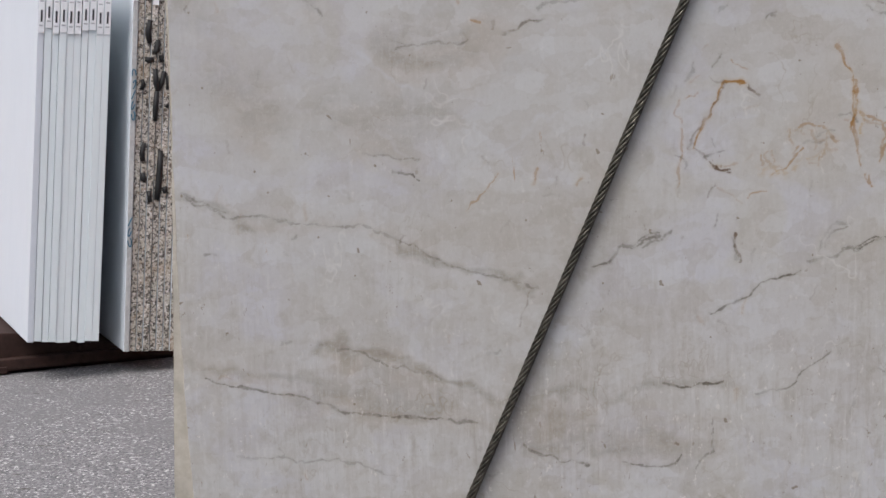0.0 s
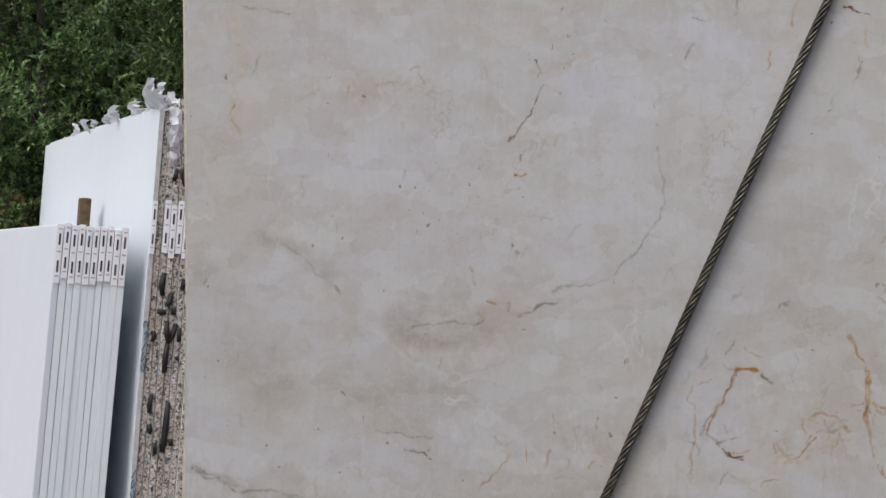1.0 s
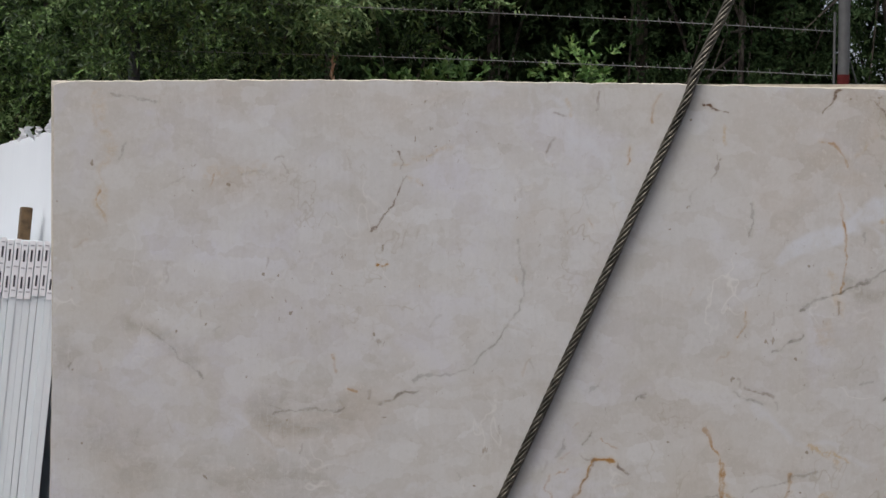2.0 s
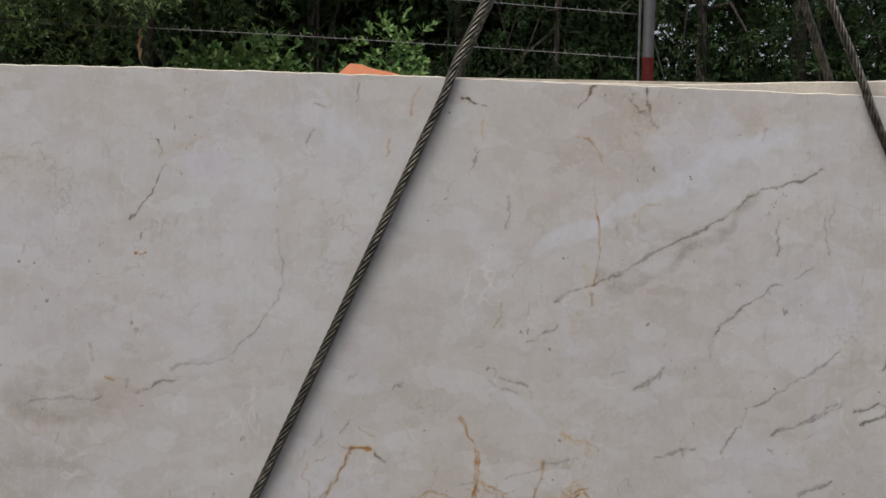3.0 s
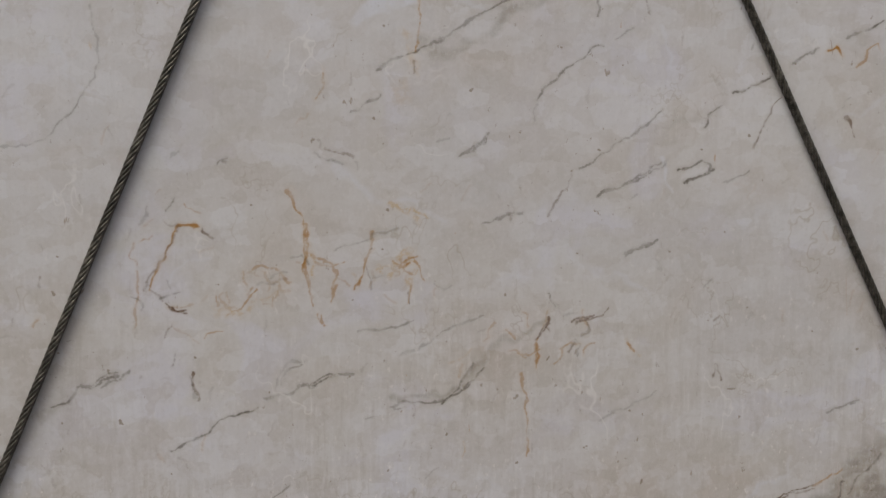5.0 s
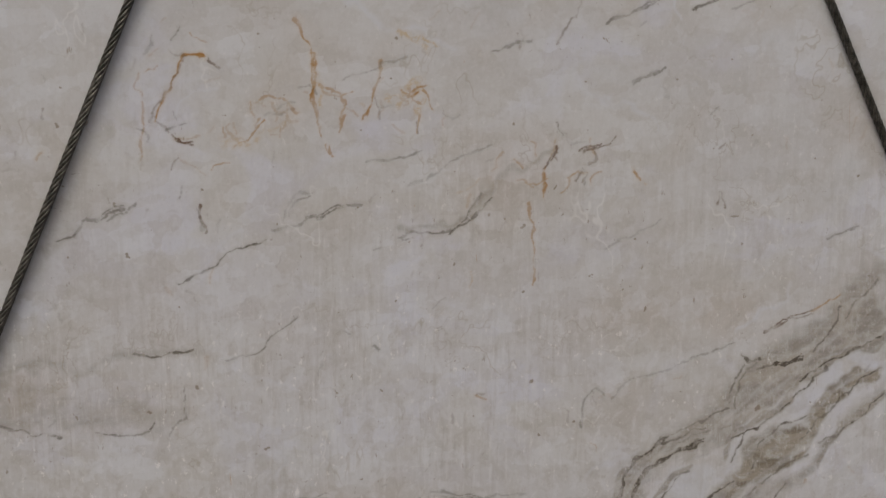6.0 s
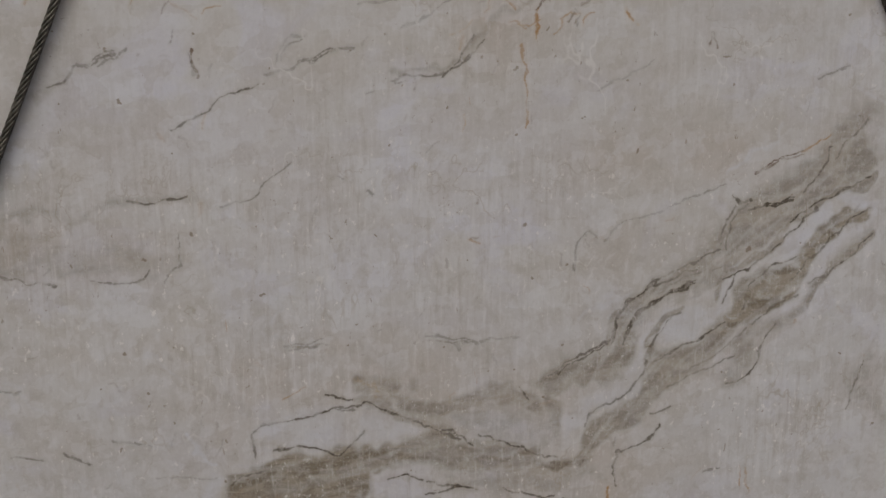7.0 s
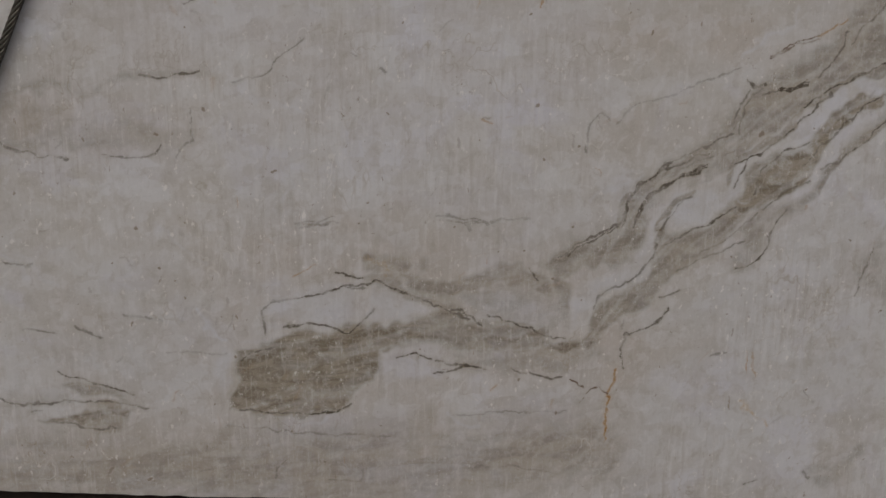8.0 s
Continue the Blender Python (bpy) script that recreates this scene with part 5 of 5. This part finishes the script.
for base, ln, hh in ((short, 2.7, 0.1), (tall, 2.7, 0.03)):
    for dx in (0.06, 0.22):
        part("rail", boxed((0.09, ln, hh), base @ pose(dx, ln / 2 + 0.35, -hh / 2 - 0.002), 0.004), RUSTY, rack)
# solid dark blocks added under the stacks in place of the deep shade there
for base, wide in ((short, 0.34), (tall, 0.3)):
    h = base.translation.z
    part("under_shade_block", boxed((wide + 0.14, 2.6, h + 0.04), base @ pose(wide / 2 - 0.06, 1.62, -h / 2 - 0.03), 0.008), RUSTY, rack)
up = tall @ pose(-0.11, 1.09, 0)
part("upright", boxed((0.055, 0.075, 1.82), up @ pose(0.02, 0, 0.91), 0.012), WOOD, rack, "weathered timber upright with a rounded top")
part("upright", boxed((0.055, 0.07, 1.3), up @ pose(0.02, 1.4, 0.65), 0.012), WOOD, rack)

# ---- fence ----
fence = empty("wire_fence", pose(2.462, 6.0, 0), "galvanised fence corner post with barbed wire strands", "fence")
bm = bmesh.new()
tube(bm, [(0.012, 0, 0), (0.012, 0, 3.12)], 0.03, 14)
part("post", bm, GALV, fence)
bm = bmesh.new()
tube(bm, [(0.012, 0, 0.2), (0.012, 0, 2.66)], 0.0315, 14)
part("paint_coat", bm, REDPAINT, fence, "faded red paint on the post")
bm = bmesh.new()
tube(bm, [(-0.038, -0.01, 0.3), (-0.038, -0.01, 2.98)], 0.007, 6)
part("tie_rod", bm, GALV, fence)
bm = bmesh.new()
tube(bm, [(0.04, 0, 2.75), (0.5, 0.5, 1.6), (1.1, 1.1, 0.0)], 0.004, 5)
part("stay_wire", bm, GALV, fence)
for za, rise in ((2.883, 0.035), (2.655, 0.025)):
    bm = bmesh.new()
    tube(bm, [(-0.038 - 3.6 * f, 0, za + rise * 3.6 * f + 0.06 * f * (1 - f)) for f in np.linspace(0, 1, 40)], 0.002, 5)
    for f in np.linspace(0.01, 0.95, 60):
        p = Vector((-0.038 - 3.6 * f, 0, za + rise * 3.6 * f + 0.06 * f * (1 - f)))
        tube(bm, [p + Vector((-0.006, -0.006, 0.016)), p, p + Vector((0.008, 0.004, -0.015))], 0.0016, 4)
    part("barbed_wire", bm, WIRE, fence)
bm = bmesh.new()
tube(bm, [(-3.66, 0, 0), (-3.66, 0, 3.05)], 0.03, 12)
part("post", bm, GALV, fence)

pole = bmesh.new()
tube(pole, [(0, 0, 0), (0, 0, 4.6)], 0.045, 14)
pole = part("steel_pole", pole, plain("dull_grey_steel", (0.035, 0.036, 0.038), 0.8, 0, 30, 0.3, 0.1, 0.05))
pole.matrix_world = pose(5.02, 9.0, 0)
tagged(pole, "weathered grey steel pole at the edge of the woods", "pole")

# ---- orange tarpaulin over goods ----
bm = bmesh.new()
prof = [(-0.75, 0.0), (-0.55, 1.2), (-0.35, 2.2), (-0.13, 2.405), (-0.065, 2.449), (-0.01, 2.446), (0.02, 2.43), (0.08, 2.417), (0.14, 2.4), (0.5, 2.25), (0.75, 1.2), (0.9, 0.0)]
rows = []
for s in range(9):
    f = s / 8
    rows.append([bm.verts.new((px + 0.02 * math.sin(s * 2.1 + k), (f - 0.1) * 1.1, pz * (1 - 0.06 * f * f) + (0.006 * math.sin(s * 1.7 + k * 2) if pz else 0) * f)) for k, (px, pz) in enumerate(prof)])
for a, b in zip(rows, rows[1:]):
    for k in range(len(prof) - 1):
        bm.faces.new((a[k], a[k + 1], b[k + 1], b[k]))
bm.faces.new(rows[0][::-1])
bm.faces.new(rows[-1])
tarp = part("tarpaulin", bm, ORANGE)
tarp.matrix_world = pose(0.998, 4.45, 0)
tagged(tarp, "orange tarpaulin draped over tall stacked goods", "tarpaulin")

# ---- teal container ----
box = empty("waste_container", pose(5.6, 10.0, 0), "teal painted steel container with rusty corners", "container")
part("shell", boxed((4.2, 2.2, 3.1), pose(2.3, 1.1, 1.55), 0.02), TEAL, box)
part("top_rail", boxed((4.1, 0.1, 0.1), pose(2.35, 0.0, 3.1), 0.012), TEAL, box)
for k in range(9):
    part("rib", boxed((0.07, 0.07, 2.95), pose(0.32 + k * 0.48, -0.02, 1.5), 0.01), TEAL, box)
part("corner_post", boxed((0.17, 0.14, 3.14), pose(0.085, 0.0, 1.57), 0.012), TEAL, box)
part("corner_casting", boxed((0.2, 0.16, 0.05), pose(0.09, 0.0, 3.165), 0.01), ORANGE_RUST, box, "rusty corner casting")
part("lifting_eye", boxed((0.07, 0.05, 0.09), pose(0.1, -0.09, 3.08), 0.01), ORANGE_RUST, box, "rusty lifting eye")


# ---- trees, shrubs and woods ----
def leaf_cloud(name, twigs, per, leaf_len, leaf_wide, twig_len, mats, seed, parent, droop=0.2, slots=1):
    """Many small folded leaves set along short twigs."""
    g = np.random.default_rng(seed)
    P, D = twigs
    n = len(P) * per
    k = np.repeat(np.arange(len(P)), per)
    s = g.random(n)
    base = P[k] + D[k] * (s * twig_len)[:, None]
    d = D[k] * 0.75 + g.normal(size=(n, 3)) * 0.55 - [0, 0, droop]
    d /= np.linalg.norm(d, axis=1)[:, None]
    up = g.normal(size=(n, 3)) * 0.6 + [0, -0.25, 0.8]
    side = np.cross(d, up)
    side /= np.linalg.norm(side, axis=1)[:, None] + 1e-9
    nor = np.cross(side, d)
    L = (leaf_len * g.uniform(0.6, 1.25, n))[:, None]
    Wd = (leaf_wide * g.uniform(0.7, 1.2, n))[:, None]
    a, t = base, base + d * L - nor * L * 0.08
    l, r = base + d * L * 0.45 + side * Wd + nor * Wd * 0.35, base + d * L * 0.45 - side * Wd + nor * Wd * 0.35
    V = np.stack([a, l, t, r], 1).reshape(-1, 3)
    i = np.arange(n)[:, None] * 4
    tri = np.concatenate([i + [0, 2, 1], i + [0, 3, 2]], 0)
    return mesh_object(name, V, tri, mats, parent=parent)


def crown_twigs(g, centre, radii, count, clumps, clump_r, floor=0.4):
    """Twigs gathered in uneven clumps in an ellipsoid, pointing outwards."""
    c = np.array(centre)
    q = g.normal(size=(clumps, 3))
    q /= np.linalg.norm(q, axis=1)[:, None]
    q *= (g.random(clumps) ** 0.45)[:, None] * np.array(radii)
    k = g.integers(0, clumps, count)
    size = clump_r * g.uniform(0.5, 1.3, clumps)
    off = g.normal(size=(count, 3)) * size[k][:, None] * 0.6
    P = c + q[k] + off
    D = off / (np.linalg.norm(off, axis=1)[:, None] + 1e-6) + 0.6 * q[k] / np.array(radii) + g.normal(size=(count, 3)) * 0.35
    D /= np.linalg.norm(D, axis=1)[:, None]
    keep = P[:, 2] > floor
    return P[keep], D[keep]


def tree(name, x, y, trunk_r, height, crowns, leaf, mats, seed, label, twigs=900, per=12, clumps=60, clump_r=0.45, limbs=7, category="tree", droop=0.2):
    g = np.random.default_rng(seed)
    q = random.Random(seed)
    thing = empty(name, pose(x, y, 0), label, category)
    bm = bmesh.new()
    sway = [(0.06 * math.sin(f * 4 + seed) * f, 0.05 * math.cos(f * 3 + seed) * f, height * f - 0.05) for f in np.linspace(0, 1, 12)]
    tube(bm, sway, [trunk_r * (1.25 if k == 0 else 1.0 - 0.07 * k) for k in range(12)], 12)
    part("trunk", bm, BARK, thing)
    for k in range(limbs):
        bm = bmesh.new()
        c, rad = crowns[k % len(crowns)]
        z0 = height * q.uniform(0.3, 0.85)
        b = Vector((0, 0, z0))
        e = Vector(c) + Vector([q.uniform(-0.7, 0.7) * v for v in rad])
        mid = b.lerp(e, 0.5) + Vector((0, 0, 0.2))
        tube(bm, [b, b.lerp(mid, 0.6), mid, mid.lerp(e, 0.6), e], [trunk_r * 0.4, trunk_r * 0.3, trunk_r * 0.22, trunk_r * 0.14, trunk_r * 0.06], 7)
        part("limb", bm, BARK, thing)
    for c, rad in crowns:
        tw = crown_twigs(g, c, rad, twigs, clumps, clump_r, 1.2 if name == "laurel_oak" else 0.4)
        if len(mats) > 1:
            # paler sprays on some of the twigs: lit clumps put into colour, with new growth
            P, D = tw
            lit = np.sin(P[:, 0] * 9.1 + 2 * np.sin(P[:, 2] * 5.3)) + np.sin(P[:, 2] * 8.3 + 1.7 * np.sin(P[:, 0] * 6.1)) + 0.5 * D[:, 2] > 0.75
            leaf_cloud("lit_leaves", (P[lit], D[lit]), per, leaf[0] * 1.1, leaf[1] * 1.1, leaf[2], mats[1:], seed + 2, thing, droop)
            tw = P[~lit], D[~lit]
        leaf_cloud("crown", tw, per, leaf[0], leaf[1], leaf[2], mats[:1], seed + 1, thing, droop)


tree("laurel_oak", -2.5, 8.0, 0.07, 4.6, [((-0.75, 0.2, 3.45), (1.5, 0.8, 1.35)), ((-0.3, -0.2, 4.8), (2.2, 1.6, 1.3)), ((-0.7, -0.4, 2.0), (1.3, 0.5, 0.8)), ((0.5, -0.1, 2.7), (1.5, 0.6, 1.0)), ((1.55, -2.2, 3.3), (0.95, 0.7, 0.75)), ((2.3, -0.9, 3.6), (0.9, 0.8, 0.6))], (0.042, 0.0075, 0.15), [LEAF_NEAR, LEAF_LIT], 21,
     "dense evergreen oak with narrow glossy leaves behind the racks", 1900, 16, 66, 0.13, 3, droop=-0.2)
for k, (x, y, cz, rx, rz, n) in enumerate([(0.3, 7.2, 2.62, 0.3, 0.26, 420), (-0.2, 7.4, 2.4, 0.3, 0.25, 220), (1.05, 7.2, 2.5, 0.32, 0.17, 300), (1.15, 7.4, 2.82, 0.1, 0.14, 60), (1.9, 7.6, 2.2, 0.4, 0.3, 200), (0.75, 7.3, 2.45, 0.2, 0.15, 120)]):
    tree("shrub", x, y, 0.04, cz * 0.9, [((0, 0, cz - 0.1), (rx, rx * 0.8, rz)), ((0.1, 0, cz * 0.45), (rx, rx * 0.8, cz * 0.4))], (0.05, 0.013, 0.11), [LEAF_BRIGHT], 40 + k,
         "bright green leafy shrub growing behind the wire fence", n, 10, 26, 0.12, 4, "shrub", -0.2)

# woods: trunks and crowns at some distance
q = random.Random(8)
for k, (x, y, r, h) in enumerate([(3.72, 10.6, 0.055, 8), (4.59, 11.0, 0.085, 9), (4.36, 12.5, 0.04, 7), (3.1, 12.0, 0.06, 8), (5.4, 13.0, 0.07, 9), (6.4, 14.0, 0.08, 10), (1.9, 12.0, 0.07, 9), (0.6, 12.5, 0.06, 8), (-0.8, 12.0, 0.08, 9), (-2.2, 13.0, 0.08, 9), (7.6, 15.0, 0.07, 10), (5.0, 11.8, 0.045, 8), (2.6, 10.8, 0.035, 7), (8.6, 16, 0.08, 10), (-4.2, 12.5, 0.1, 9), (6.9, 12.6, 0.05, 9)]):
    right = x > 5.2
    crowns = [((0, 0, h * 0.62), (1.5, 1.3, h * 0.33)), ((q.uniform(-0.6, 0.6), -0.2, h * 0.32), (1.3, 1.0, h * 0.16))]
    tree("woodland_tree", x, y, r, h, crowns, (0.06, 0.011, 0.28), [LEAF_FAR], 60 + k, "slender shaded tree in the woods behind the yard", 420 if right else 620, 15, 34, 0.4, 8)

# undergrowth that closes the wood behind
g = np.random.default_rng(77)
n = 9000
ux = g.uniform(-14, 16, n)
uy = 16 + 3 * g.random(n)
hmax = np.where(ux > 7.5, 3.6, 11.0)
P = np.stack([ux, uy, g.random(n) * hmax], -1)
D = g.normal(size=(n, 3))
D /= np.linalg.norm(D, axis=1)[:, None]
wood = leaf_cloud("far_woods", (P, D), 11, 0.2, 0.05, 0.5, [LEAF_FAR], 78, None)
tagged(wood, "dark shaded foliage deep in the woods", "woods", kind="stuff")
# leaf roof above the view, added to keep light off the woods
n = 5200
P = np.stack([g.uniform(-13, 8.5, n), g.uniform(9.2, 20, n), g.uniform(5.2, 9.5, n)], -1)
D = g.normal(size=(n, 3)) * [1, 1, 0.3]
D /= np.linalg.norm(D, axis=1)[:, None]
roof = leaf_cloud("shade_canopy", (P, D), 7, 0.42, 0.15, 0.6, [LEAF_FAR], 79, None)
tagged(roof, "unseen leafy canopy added to shade the woods", "woods", kind="stuff")
# wavy sheet behind the trees, coloured as the deep shade between them
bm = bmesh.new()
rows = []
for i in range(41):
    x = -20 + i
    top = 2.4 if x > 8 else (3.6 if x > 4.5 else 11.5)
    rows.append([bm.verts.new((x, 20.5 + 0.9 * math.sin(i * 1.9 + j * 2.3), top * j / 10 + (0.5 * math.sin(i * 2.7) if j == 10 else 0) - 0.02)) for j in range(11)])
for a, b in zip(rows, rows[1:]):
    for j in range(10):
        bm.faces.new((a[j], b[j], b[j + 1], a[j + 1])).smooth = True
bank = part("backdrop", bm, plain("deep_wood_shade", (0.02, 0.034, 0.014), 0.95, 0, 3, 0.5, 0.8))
tagged(bank, "dark backdrop sheet standing for the shade deep in the woods", "woods", kind="structure")

# a dead leaf caught on the wire
bm = bmesh.new()
for k in range(4):
    z = 2.70 - k * 0.035
    tube(bm, [(-0.152 + 0.012 * math.sin(k * 2.2), 5.99, z + 0.03), (-0.162 + 0.014 * math.sin(k * 3.0), 5.985, z), (-0.157, 5.99, z - 0.035)], [0.003, 0.009, 0.002], 5)
twig = part("dead_leaf", bm, LEAF_DRY)
tagged(twig, "curled brown dead leaves hanging on the fence wire", "leaf")

# plain wall added behind the camera, out of view, to dim the slab's foot
yard = part("sky_blocker", boxed((26, 0.3, 3.4), pose(1, -4.4, 1.56), 0.01), plain("sky_blocker_grey", (0.1, 0.098, 0.095), 0.9, 0, 6, 0.3, 0.4))
tagged(yard, "plain grey wall added out of view to block low sky light", "wall", kind="structure")

# sandy bank behind the left-hand trees
bm = bmesh.new()
rows = []
for i in range(25):
    f = i / 24
    x = -12 + 11.5 * f
    h = 2.35 * min(1.0, 6 * f, 3.5 * (1 - f)) * (1 + 0.1 * math.sin(i * 1.3))
    rows.append([bm.verts.new((x, 10.2 + 4.5 * s / 8, h * math.sin(math.pi * min(1, s / 5) * 0.5) * (1 if s < 7 else 8 - s) - 0.03 + 0.05 * math.sin(i * 2 + s))) for s in range(9)])
for a, b in zip(rows, rows[1:]):
    for s in range(8):
        bm.faces.new((a[s], b[s], b[s + 1], a[s + 1])).smooth = True
bank = part("earth_bank", bm, plain("sandy_soil", (0.42, 0.28, 0.13), 0.95, 0, 6, 0.4, 0.6))
tagged(bank, "sandy earth bank behind the trees", "bank", kind="structure")
